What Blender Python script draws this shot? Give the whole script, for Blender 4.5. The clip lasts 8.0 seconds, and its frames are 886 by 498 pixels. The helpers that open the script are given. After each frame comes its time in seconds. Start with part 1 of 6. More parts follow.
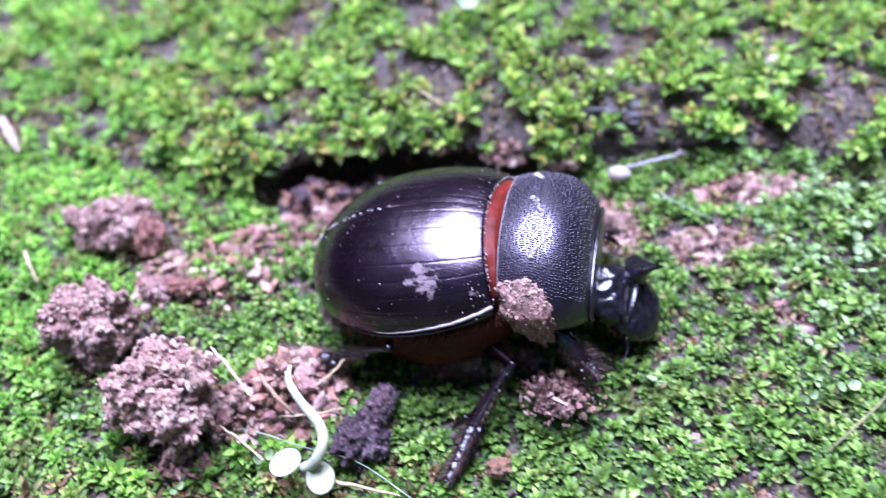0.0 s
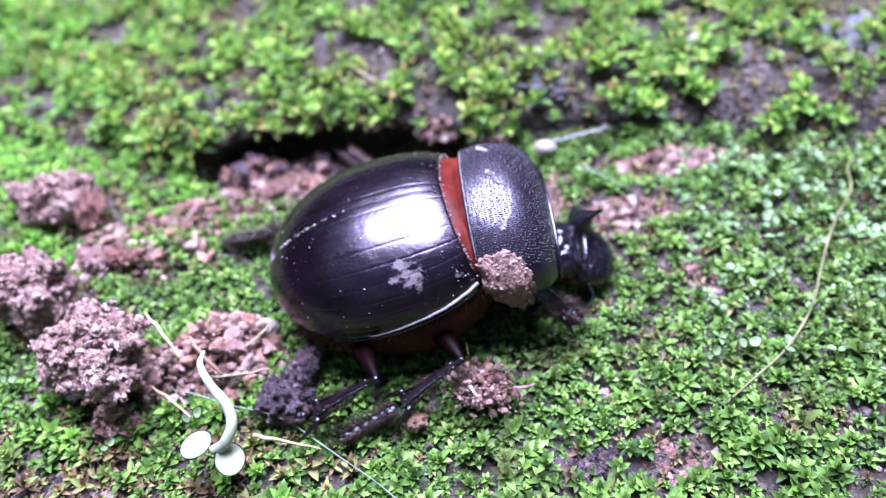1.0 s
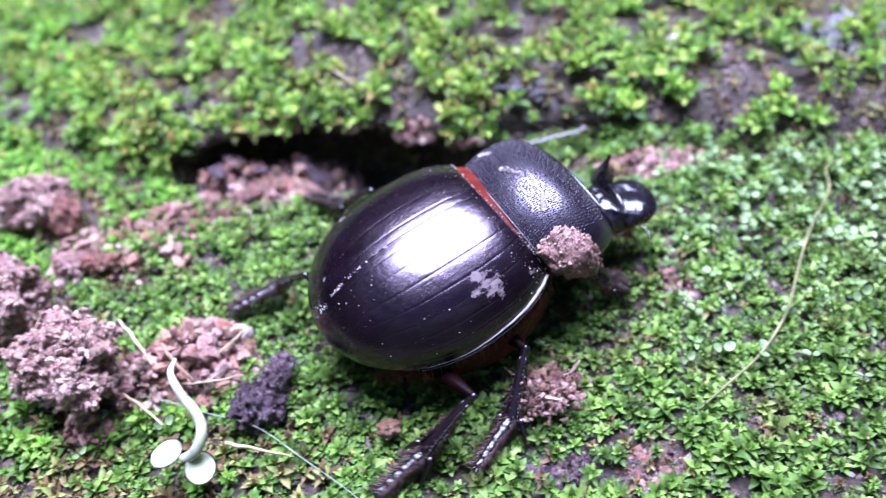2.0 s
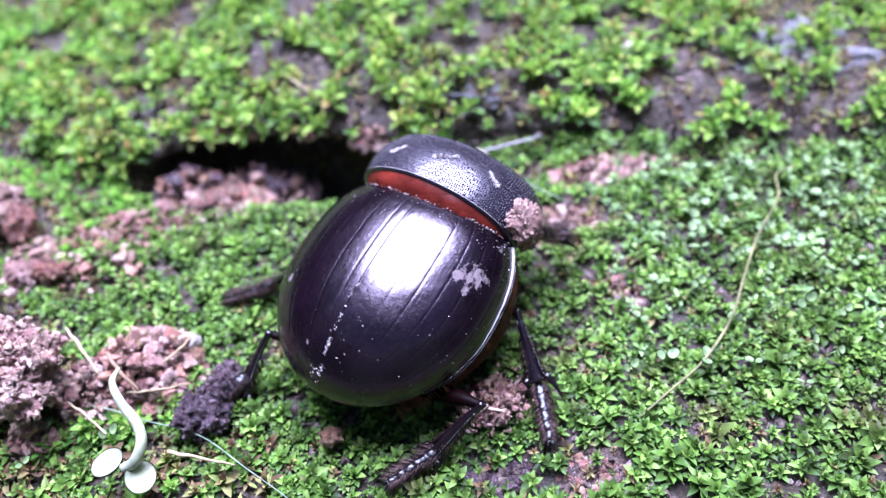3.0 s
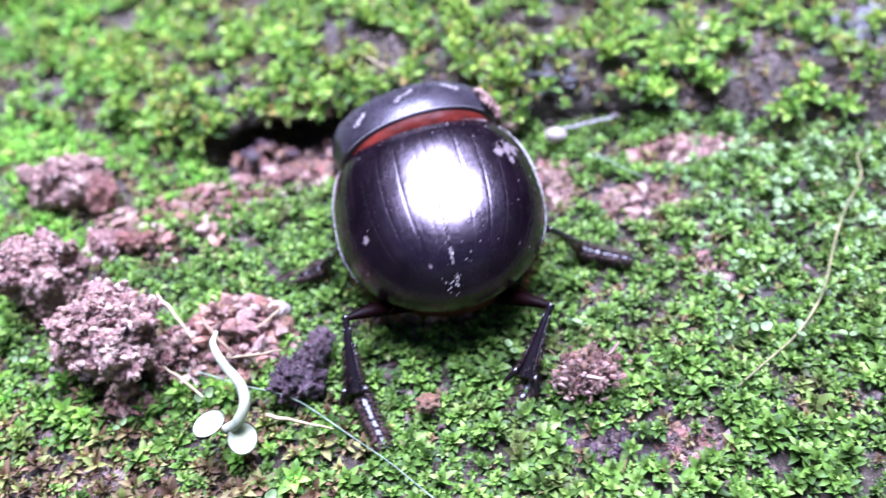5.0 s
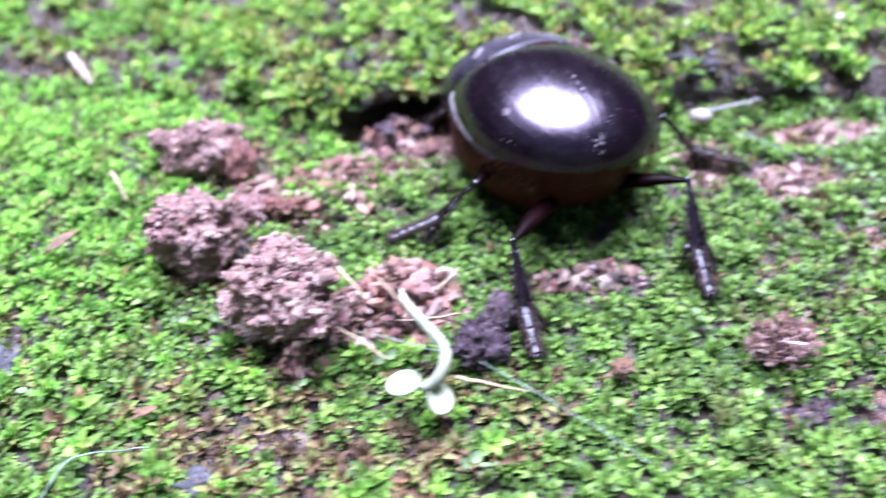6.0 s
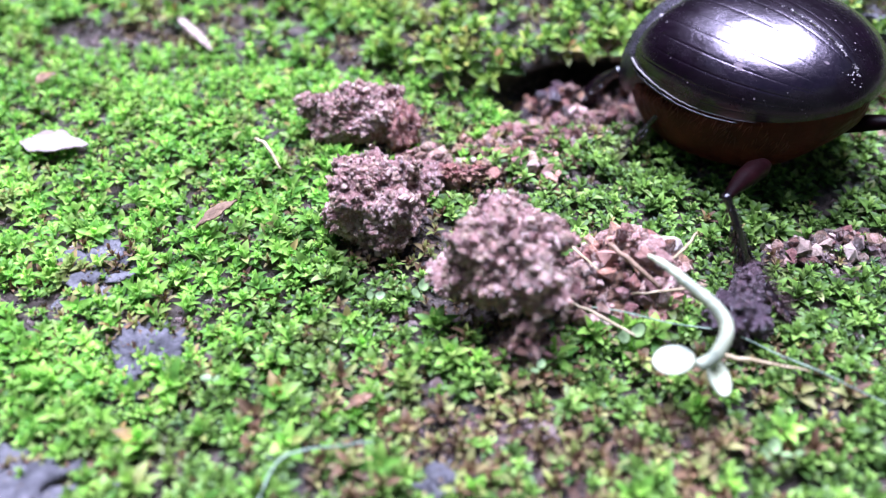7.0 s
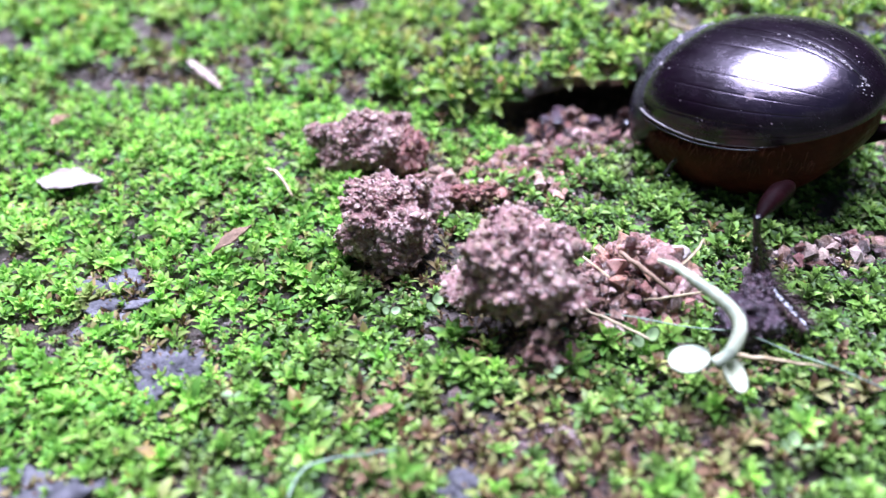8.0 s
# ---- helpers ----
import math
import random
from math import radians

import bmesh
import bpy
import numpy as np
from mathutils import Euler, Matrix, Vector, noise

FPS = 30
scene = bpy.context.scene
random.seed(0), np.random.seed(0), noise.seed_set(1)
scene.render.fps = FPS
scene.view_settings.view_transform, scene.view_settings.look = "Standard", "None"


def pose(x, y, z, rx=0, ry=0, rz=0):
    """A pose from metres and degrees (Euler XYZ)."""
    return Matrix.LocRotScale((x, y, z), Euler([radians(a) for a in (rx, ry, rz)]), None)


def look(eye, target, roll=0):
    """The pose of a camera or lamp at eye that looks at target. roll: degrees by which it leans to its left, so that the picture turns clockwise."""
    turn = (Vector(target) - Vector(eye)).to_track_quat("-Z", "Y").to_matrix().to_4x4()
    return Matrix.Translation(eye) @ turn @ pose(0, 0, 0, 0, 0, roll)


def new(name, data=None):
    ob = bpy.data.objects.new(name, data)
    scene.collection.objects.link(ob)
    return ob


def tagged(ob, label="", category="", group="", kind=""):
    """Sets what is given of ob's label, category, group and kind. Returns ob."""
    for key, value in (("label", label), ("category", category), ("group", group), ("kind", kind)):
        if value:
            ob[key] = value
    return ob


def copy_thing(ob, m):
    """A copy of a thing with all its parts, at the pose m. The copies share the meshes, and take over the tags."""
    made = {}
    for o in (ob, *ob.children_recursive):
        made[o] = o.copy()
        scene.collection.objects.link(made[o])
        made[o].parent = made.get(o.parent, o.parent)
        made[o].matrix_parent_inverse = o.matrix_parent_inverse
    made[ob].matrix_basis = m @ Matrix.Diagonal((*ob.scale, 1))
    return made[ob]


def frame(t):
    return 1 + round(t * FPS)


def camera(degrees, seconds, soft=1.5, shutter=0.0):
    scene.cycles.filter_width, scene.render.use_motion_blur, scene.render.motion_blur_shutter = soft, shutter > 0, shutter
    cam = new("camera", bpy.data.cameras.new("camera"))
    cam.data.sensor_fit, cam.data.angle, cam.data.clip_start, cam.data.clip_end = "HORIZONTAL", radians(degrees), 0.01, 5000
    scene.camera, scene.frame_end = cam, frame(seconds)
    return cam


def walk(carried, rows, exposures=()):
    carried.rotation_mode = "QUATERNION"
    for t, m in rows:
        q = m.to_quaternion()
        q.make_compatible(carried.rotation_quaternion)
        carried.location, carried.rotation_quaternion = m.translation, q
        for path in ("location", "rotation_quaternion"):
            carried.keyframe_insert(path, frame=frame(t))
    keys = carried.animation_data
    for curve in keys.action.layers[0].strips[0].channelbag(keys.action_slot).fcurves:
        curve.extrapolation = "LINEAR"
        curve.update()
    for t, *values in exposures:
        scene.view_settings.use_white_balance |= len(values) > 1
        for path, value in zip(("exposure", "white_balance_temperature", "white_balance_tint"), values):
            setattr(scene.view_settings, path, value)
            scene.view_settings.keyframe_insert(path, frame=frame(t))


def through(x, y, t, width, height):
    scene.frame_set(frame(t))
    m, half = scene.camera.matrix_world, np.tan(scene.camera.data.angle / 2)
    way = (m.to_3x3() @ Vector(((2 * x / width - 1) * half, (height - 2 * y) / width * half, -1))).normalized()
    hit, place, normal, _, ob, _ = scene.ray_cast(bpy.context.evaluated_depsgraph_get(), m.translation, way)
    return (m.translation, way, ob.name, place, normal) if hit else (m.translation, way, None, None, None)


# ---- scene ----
U = 0.01          # the plan below is written in centimetres
rng = np.random.default_rng(7)

# ------------------------------------------------------------------ camera
cam = camera(53.7, 8.0, soft=1.15, shutter=0.5)
cam.data.dof.use_dof = True
cam.data.dof.focus_distance = 0.0555
cam.data.dof.aperture_fstop = 26.0
PATH = [
    (0, (-0.00472, -0.04615, 0.05186), (-0.00526, -0.00610, 0.00719), -6.52),
    (0.5, (-0.00155, -0.04941, 0.05181), (-0.00129, -0.00929, 0.00720), -5.85),
    (1, (-0.00040, -0.04997, 0.05206), (-0.00001, -0.01012, 0.00721), -5.93),
    (1.5, (-0.00029, -0.05001, 0.05199), (0.00031, -0.01033, 0.00699), -5.69),
    (2, (0.00152, -0.04914, 0.05235), (0.00190, -0.00976, 0.00708), -6.16),
    (2.2, (0.00319, -0.04968, 0.05231), (0.00357, -0.00996, 0.00734), -6.15),
    (3.3, (0.00531, -0.04936, 0.05239), (0.00602, -0.00979, 0.00729), -5.96),
    (3.5, (0.00461, -0.04970, 0.05219), (0.00540, -0.00996, 0.00724), -5.81),
    (4, (0.00368, -0.05035, 0.05160), (0.00378, -0.01055, 0.00670), -6.32),
    (4.2, (0.00354, -0.05071, 0.05126), (0.00363, -0.01076, 0.00650), -6.29),
    (5.3, (-0.00405, -0.05132, 0.05125), (-0.00335, -0.01126, 0.00658), -4.77),
    (5.5, (-0.00578, -0.05187, 0.05077), (-0.00492, -0.01130, 0.00657), -4.33),
    (5.7, (-0.00945, -0.05224, 0.04946), (-0.00760, -0.01108, 0.00584), -3.20),
    (6, (-0.01724, -0.05240, 0.04645), (-0.01390, -0.01043, 0.00371), -1.29),
    (6.3, (-0.02459, -0.05007, 0.04275), (-0.02076, -0.00767, 0.00046), -1.65),
    (6.5, (-0.02940, -0.04951, 0.03865), (-0.02375, -0.00704, -0.00336), 0.72),
    (7, (-0.03272, -0.04772, 0.03762), (-0.02730, -0.00434, -0.00347), -0.02),
    (7.5, (-0.03224, -0.04904, 0.03682), (-0.02690, -0.00446, -0.00299), -1.52),
    (8, (-0.03367, -0.04986, 0.03643), (-0.02802, -0.00401, -0.00185), -2.10),
]
walk(cam, [(t, look(eye, target, roll)) for t, eye, target, roll in PATH],
     exposures=[(0.0, 2.23, 4890, 31), (3.5, 2.24, 4920, 29), (5.4, 2.38, 4940, 29), (6.0, 2.42, 4980, 28), (6.5, 2.28, 5010, 27), (7.0, 2.18, 5030, 26), (8.0, 2.18, 5060, 25)])

# ------------------------------------------------------------------ light
SUN_DIR = Vector((0.01, 0.38, 0.92)).normalized()
world = bpy.data.worlds.new("sky")
scene.world = world
world.use_nodes = True
wt = world.node_tree
wt.nodes.clear()
sky = wt.nodes.new("ShaderNodeTexSky")
sky.sky_type = "NISHITA"
sky.sun_disc = False
sky.sun_elevation = math.asin(SUN_DIR.z)
sky.sun_rotation = math.atan2(SUN_DIR.x, SUN_DIR.y)
bg = wt.nodes.new("ShaderNodeBackground")
bg.inputs["Strength"].default_value = 0.02
wo = wt.nodes.new("ShaderNodeOutputWorld")
wt.links.new(sky.outputs[0], bg.inputs["Color"])
wt.links.new(bg.outputs[0], wo.inputs["Surface"])
sun = new("sun", bpy.data.lights.new("sun", "SUN"))
sun.data.energy = 5.0
sun.data.angle = radians(46)
sun.data.color = (1.0, 0.96, 0.95)
sun.matrix_world = look(SUN_DIR * 2, (0, 0, 0))


# ------------------------------------------------------------------ materials
def nodes_of(m):
    m.use_nodes = True
    t = m.node_tree
    t.nodes.clear()
    return t, t.nodes.new("ShaderNodeOutputMaterial"), t.nodes.new("ShaderNodeBsdfPrincipled")


def coords(t, per_cm=100.0):
    tc = t.nodes.new("ShaderNodeTexCoord")
    mp = t.nodes.new("ShaderNodeMapping")
    mp.inputs["Scale"].default_value = (per_cm,) * 3
    t.links.new(tc.outputs["Object"], mp.inputs["Vector"])
    return mp.outputs["Vector"]


def noise_tex(t, vec, scale, detail=5.0, rough=0.6):
    n = t.nodes.new("ShaderNodeTexNoise")
    n.inputs["Scale"].default_value, n.inputs["Detail"].default_value, n.inputs["Roughness"].default_value = scale, detail, rough
    t.links.new(vec, n.inputs["Vector"])
    return n.outputs["Fac"]


def ramp(t, fac, stops):
    r = t.nodes.new("ShaderNodeValToRGB")
    while len(r.color_ramp.elements) < len(stops):
        r.color_ramp.elements.new(0.5)
    for e, (p, c) in zip(r.color_ramp.elements, stops):
        e.position, e.color = p, (*c, 1)
    t.links.new(fac, r.inputs["Fac"])
    return r.outputs["Color"]


def calc(t, op, a, b):
    n = t.nodes.new("ShaderNodeMath")
    n.operation = op
    for k, v in enumerate((a, b)):
        if isinstance(v, (int, float)):
            n.inputs[k].default_value = v
        else:
            t.links.new(v, n.inputs[k])
    return n.outputs[0]


def blend(t, fac, a, b, mode="MIX"):
    n = t.nodes.new("ShaderNodeMix")
    n.data_type, n.blend_type = "RGBA", mode
    for key, v in ((0, fac), (6, a), (7, b)):
        if isinstance(v, (int, float)):
            n.inputs[key].default_value = v
        elif isinstance(v, tuple):
            n.inputs[key].default_value = (*v, 1)
        else:
            t.links.new(v, n.inputs[key])
    return n.outputs[2]


def bump(t, bsdf, height, strength, distance):
    b = t.nodes.new("ShaderNodeBump")
    b.inputs["Strength"].default_value, b.inputs["Distance"].default_value = strength, distance
    t.links.new(height, b.inputs["Height"])
    t.links.new(b.outputs["Normal"], bsdf.inputs["Normal"])


def earth(name, dark, mid, light, grain=14.0, rough=0.85, relief=0.6, spots=None, wet=0.35):
    """Crumbly mineral or earthy surface: coarse tone, fine grain, relief and a tone of its own for every crumb."""
    m = bpy.data.materials.new(name)
    t, out, b = nodes_of(m)
    v = coords(t)
    coarse, fine = noise_tex(t, v, 2.2), noise_tex(t, v, grain, 8, 0.7)
    both = calc(t, "ADD", calc(t, "MULTIPLY", coarse, 0.45), calc(t, "MULTIPLY", fine, 0.55))
    col = ramp(t, both, [(0.34, dark), (0.5, mid), (0.66, light)])
    geo = t.nodes.new("ShaderNodeNewGeometry")
    hs = t.nodes.new("ShaderNodeHueSaturation")
    t.links.new(calc(t, "ADD", calc(t, "MULTIPLY", geo.outputs["Random Per Island"], 1.0), 0.5), hs.inputs["Value"])
    t.links.new(calc(t, "ADD", calc(t, "MULTIPLY", calc(t, "FRACT", calc(t, "MULTIPLY", geo.outputs["Random Per Island"], 17.0), 0.0), 0.05), 0.482), hs.inputs["Hue"])
    t.links.new(col, hs.inputs["Color"])
    col = hs.outputs["Color"]
    col = blend(t, ramp(t, geo.outputs["Random Per Island"], [(0.86, (0, 0, 0)), (0.92, (0.5, 0.5, 0.5))]), col, light)
    if spots:
        col = blend(t, ramp(t, noise_tex(t, v, 1.1), [(0.52, (0, 0, 0)), (0.62, (1, 1, 1))]), col, spots)
    t.links.new(col, b.inputs["Base Color"])
    b.inputs["Roughness"].default_value = rough
    b.inputs["Specular IOR Level"].default_value = wet
    bump(t, b, noise_tex(t, v, grain * 2.2, 8, 0.75), relief, 0.0006)
    t.links.new(b.outputs[0], out.inputs[0])
    return m


def leafy(name, stops, patch_tone=None, patch_scale=0.5, through=0.45, rough=0.42, grain=20.0, brown=None, wither=0.5):
    """Thin green leaf: every leaf takes its own tone, light shines through it."""
    m = bpy.data.materials.new(name)
    t, out, b = nodes_of(m)
    v = coords(t)
    geo = t.nodes.new("ShaderNodeNewGeometry")
    col = ramp(t, geo.outputs["Random Per Island"], stops)
    col = blend(t, 0.3, col, ramp(t, noise_tex(t, v, grain), [(0.3, (0.25, 0.25, 0.25)), (0.7, (1, 1, 1))]), "MULTIPLY")
    col = blend(t, 0.75, col, ramp(t, noise_tex(t, v, 3.2, 3), [(0.36, (0.62, 0.62, 0.62)), (0.60, (1.25, 1.22, 1.15))]), "MULTIPLY")
    age = t.nodes.new("ShaderNodeAttribute")                  # the youngest leaves, in the middle of a shoot, are the palest
    age.attribute_name = "age"
    col = blend(t, calc(t, "POWER", age.outputs["Fac"], 1.4), blend(t, 1.0, col, (0.82, 0.85, 0.86), "MULTIPLY"), blend(t, 1.0, col, (1.50, 1.45, 1.30), "MULTIPLY"))
    col = blend(t, 0.8, col, ramp(t, noise_tex(t, v, 8.5, 2), [(0.34, (0.58, 0.61, 0.60)), (0.62, (1.34, 1.32, 1.24))]), "MULTIPLY")
    if patch_tone:
        fac = ramp(t, noise_tex(t, v, patch_scale, 3), [(0.46, (0, 0, 0)), (0.60, (1, 1, 1))])
        col = blend(t, fac, col, blend(t, 1.0, col, patch_tone, "MULTIPLY"))
    if brown:
        fac = ramp(t, noise_tex(t, v, 1.7, 4), [(0.56, (0, 0, 0)), (0.68, (wither,) * 3)])
        col = blend(t, fac, col, brown)
    t.links.new(col, b.inputs["Base Color"])
    b.inputs["Roughness"].default_value = rough
    b.inputs["Specular IOR Level"].default_value = 0.16
    tr = t.nodes.new("ShaderNodeBsdfTranslucent")
    t.links.new(col, tr.inputs["Color"])
    mx = t.nodes.new("ShaderNodeMixShader")
    mx.inputs[0].default_value = through
    t.links.new(b.outputs[0], mx.inputs[1])
    t.links.new(tr.outputs[0], mx.inputs[2])
    t.links.new(mx.outputs[0], out.inputs[0])
    return m


def chitin(name, base, rough, relief_scale=0.0, relief=0.0, coat=0.5, dust=(), dust_tone=(0.115, 0.09, 0.092), specks=0.0, gloss=0.6, sheen=(1.0, 1.0, 1.0), worn=0.0):
    """Horny shell: near black gloss, fine relief, dust stuck on in ragged spots given as centre and radius."""
    m = bpy.data.materials.new(name)
    t, out, b = nodes_of(m)
    v = coords(t)
    tone = ramp(t, noise_tex(t, v, 5.0), [(0.35, tuple(c * 0.6 for c in base)), (0.7, tuple(c * 1.5 for c in base))])
    mask = None
    for (x, y, z), r in dust:
        d = t.nodes.new("ShaderNodeVectorMath")
        d.operation = "DISTANCE"
        t.links.new(v, d.inputs[0])
        d.inputs[1].default_value = (x, y, z)
        ragged = calc(t, "ADD", d.outputs["Value"], calc(t, "MULTIPLY", calc(t, "SUBTRACT", noise_tex(t, v, 17.0, 8, 0.75), 0.5), r * 5.0))
        one = ramp(t, ragged, [(r * 0.55, (1, 1, 1)), (r * 1.05, (0, 0, 0))])
        mask = one if mask is None else calc(t, "MAXIMUM", mask, one)
    if specks:
        vo = t.nodes.new("ShaderNodeTexVoronoi")
        vo.inputs["Scale"].default_value = 12.0
        t.links.new(v, vo.inputs["Vector"])
        dot = ramp(t, vo.outputs["Distance"], [(specks, (1, 1, 1)), (specks * 1.5, (0, 0, 0))])
        keep = ramp(t, noise_tex(t, v, 3.0), [(0.5, (0, 0, 0)), (0.58, (1, 1, 1))])
        dot = calc(t, "MULTIPLY", dot, keep)
        mask = dot if mask is None else calc(t, "MAXIMUM", mask, dot)
    if worn:
        st = t.nodes.new("ShaderNodeMapping")
        st.inputs["Scale"].default_value = (1.0, 3.5, 2.5)
        t.links.new(v, st.inputs["Vector"])
        scuff = calc(t, "ADD", calc(t, "MULTIPLY", noise_tex(t, st.outputs["Vector"], 3.0, 8, 0.7), 0.6), calc(t, "MULTIPLY", noise_tex(t, v, 22.0, 6, 0.7), 0.4))
        rough = calc(t, "ADD", calc(t, "MULTIPLY", calc(t, "SUBTRACT", scuff, 0.5), worn), rough)
    if mask is not None:
        tone = blend(t, mask, tone, dust_tone)
        t.links.new(calc(t, "ADD", calc(t, "MULTIPLY", mask, 0.6), rough), b.inputs["Roughness"])
        t.links.new(calc(t, "MULTIPLY", calc(t, "SUBTRACT", 1.0, mask), coat), b.inputs["Coat Weight"])
    else:
        if worn:
            t.links.new(rough, b.inputs["Roughness"])
        else:
            b.inputs["Roughness"].default_value = rough
        b.inputs["Coat Weight"].default_value = coat
    t.links.new(tone, b.inputs["Base Color"])
    b.inputs["Coat Roughness"].default_value = 0.14
    b.inputs["Specular IOR Level"].default_value = gloss
    b.inputs["Specular Tint"].default_value = (*sheen, 1)
    if relief_scale:
        vo = t.nodes.new("ShaderNodeTexVoronoi")
        vo.inputs["Scale"].default_value = relief_scale
        t.links.new(v, vo.inputs["Vector"])
        bump(t, b, calc(t, "SUBTRACT", 1.0, vo.outputs["Distance"]), relief, 0.00012)
    else:
        st = t.nodes.new("ShaderNodeMapping")
        st.inputs["Scale"].default_value = (2.0, 26.0, 14.0)
        t.links.new(v, st.inputs["Vector"])
        streak = noise_tex(t, st.outputs["Vector"], 1.0, 4)
        bump(t, b, calc(t, "ADD", calc(t, "ADD", calc(t, "MULTIPLY", streak, 0.7), noise_tex(t, v, 34.0, 6)), calc(t, "MULTIPLY", noise_tex(t, v, 4.0, 3), 3.0)), 0.12, 0.0002)
    t.links.new(b.outputs[0], out.inputs[0])
    return m


M_GROUND = earth("damp_earth", (0.016, 0.010, 0.008), (0.065, 0.044, 0.036), (0.20, 0.15, 0.135), 16.0, 0.6, 1.0, spots=(0.080, 0.064, 0.060))
M_LOOSE = earth("loose_dark_soil", (0.030, 0.018, 0.015), (0.15, 0.096, 0.085), (0.42, 0.32, 0.30), 24.0, 0.35, 0.9, wet=0.7)
M_CRUMB = earth("soil_crumbs", (0.065, 0.027, 0.020), (0.27, 0.135, 0.105), (0.58, 0.38, 0.33), 24.0, 0.28, 0.9, wet=0.7)
M_SPOIL = earth("spoil_earth", (0.105, 0.050, 0.042), (0.54, 0.315, 0.255), (0.86, 0.64, 0.57), 30.0, 0.26, 1.0, wet=0.9)
M_RED = earth("red_clay", (0.12, 0.045, 0.033), (0.36, 0.165, 0.115), (0.60, 0.35, 0.26), 22.0, 0.32, 0.9, wet=0.6)
M_ROCK = earth("grey_rock", (0.04, 0.037, 0.042), (0.125, 0.117, 0.127), (0.29, 0.27, 0.28), 10.0, 0.7, 0.8)
M_PURPLE = earth("dark_clay", (0.024, 0.014, 0.018), (0.085, 0.050, 0.064), (0.24, 0.165, 0.19), 24.0, 0.24, 1.0, wet=0.9)
M_PALE = earth("pale_grit", (0.20, 0.15, 0.125), (0.36, 0.29, 0.25), (0.52, 0.44, 0.40), 10.0, 0.6, 0.3)
M_MUD = earth("dried_mud", (0.17, 0.09, 0.07), (0.40, 0.245, 0.20), (0.58, 0.40, 0.34), 30.0, 0.9, 0.8)
M_STRAW = earth("dry_straw", (0.12, 0.075, 0.04), (0.24, 0.16, 0.095), (0.40, 0.30, 0.21), 12.0, 0.6, 0.3)
M_SPLINTER = earth("dry_splinter", (0.08, 0.045, 0.036), (0.22, 0.14, 0.12), (0.42, 0.31, 0.29), 14.0, 0.5, 0.5)
M_BARK = earth("red_bark", (0.07, 0.032, 0.022), (0.17, 0.088, 0.06), (0.28, 0.17, 0.13), 12.0, 0.7, 0.5)
M_TWIG = earth("grey_twig", (0.13, 0.115, 0.115), (0.26, 0.24, 0.24), (0.44, 0.41, 0.41), 12.0, 0.5, 0.3)
M_SCRAP = earth("withered_petal", (0.08, 0.055, 0.045), (0.19, 0.14, 0.125), (0.38, 0.31, 0.29), 12.0, 0.8, 0.3)
# for the unseen ring that blocks the low sky
M_SKY_BLOCK = earth("dark_sky_block", (0.010, 0.014, 0.008), (0.03, 0.04, 0.02), (0.06, 0.08, 0.04), 0.2, 0.8, 0.5)
M_MOSS = leafy("moss_leaf", [(0.0, (0.040, 0.070, 0.018)), (0.3, (0.090, 0.168, 0.030)), (0.65, (0.150, 0.270, 0.048)), (0.92, (0.24, 0.37, 0.085)), (0.98, (0.28, 0.40, 0.13)), (1.0, (0.26, 0.21, 0.09))], (0.88, 0.86, 0.92), 0.45, 0.40, rough=0.42, brown=(0.16, 0.115, 0.055), wither=0.4)
M_LIME = leafy("lime_moss_leaf", [(0.0, (0.118, 0.272, 0.044)), (0.4, (0.228, 0.45, 0.066)), (0.8, (0.348, 0.565, 0.10)), (0.95, (0.42, 0.565, 0.155)), (1.0, (0.38, 0.24, 0.11))], (0.82, 0.85, 0.85), 0.6, 0.55, 0.42, brown=(0.26, 0.17, 0.09))
M_BANK = leafy("bank_moss_leaf", [(0.0, (0.06, 0.13, 0.025)), (0.4, (0.145, 0.27, 0.04)), (0.75, (0.25, 0.41, 0.06)), (0.92, (0.37, 0.49, 0.10)), (1.0, (0.30, 0.17, 0.075))], (0.92, 0.86, 0.8), 0.7, rough=0.45, brown=(0.24, 0.16, 0.06))
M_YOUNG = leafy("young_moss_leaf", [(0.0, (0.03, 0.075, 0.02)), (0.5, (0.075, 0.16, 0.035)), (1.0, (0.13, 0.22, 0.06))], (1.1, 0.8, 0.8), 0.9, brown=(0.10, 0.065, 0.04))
M_DEAD = leafy("withered_moss_leaf", [(0.0, (0.06, 0.034, 0.022)), (0.4, (0.15, 0.092, 0.054)), (0.65, (0.20, 0.16, 0.075)), (1.0, (0.22, 0.28, 0.07))], None, 0.5, 0.2, 0.6)
M_ROUND = leafy("pale_round_leaf", [(0.0, (0.25, 0.37, 0.14)), (1.0, (0.35, 0.46, 0.21))], None, 0.5, 0.25, 0.4)
M_PALELEAF = leafy("pale_moss_leaf", [(0.0, (0.17, 0.29, 0.10)), (0.6, (0.25, 0.39, 0.15)), (1.0, (0.36, 0.46, 0.25))], None, 0.5, 0.3, 0.38)
M_SPROUT = leafy("sprout_flesh", [(0.0, (0.54, 0.57, 0.39)), (1.0, (0.62, 0.63, 0.47))], None, 0.5, 0.25, 0.35, 6.0)
M_THREAD = leafy("pale_thread", [(0.0, (0.22, 0.30, 0.22)), (1.0, (0.30, 0.36, 0.28))], None, 0.5, 0.2, 0.4)
M_RUNNER = leafy("tan_runner", [(0.0, (0.19, 0.17, 0.075)), (1.0, (0.25, 0.22, 0.11))], None, 0.5, 0.1, 0.5)
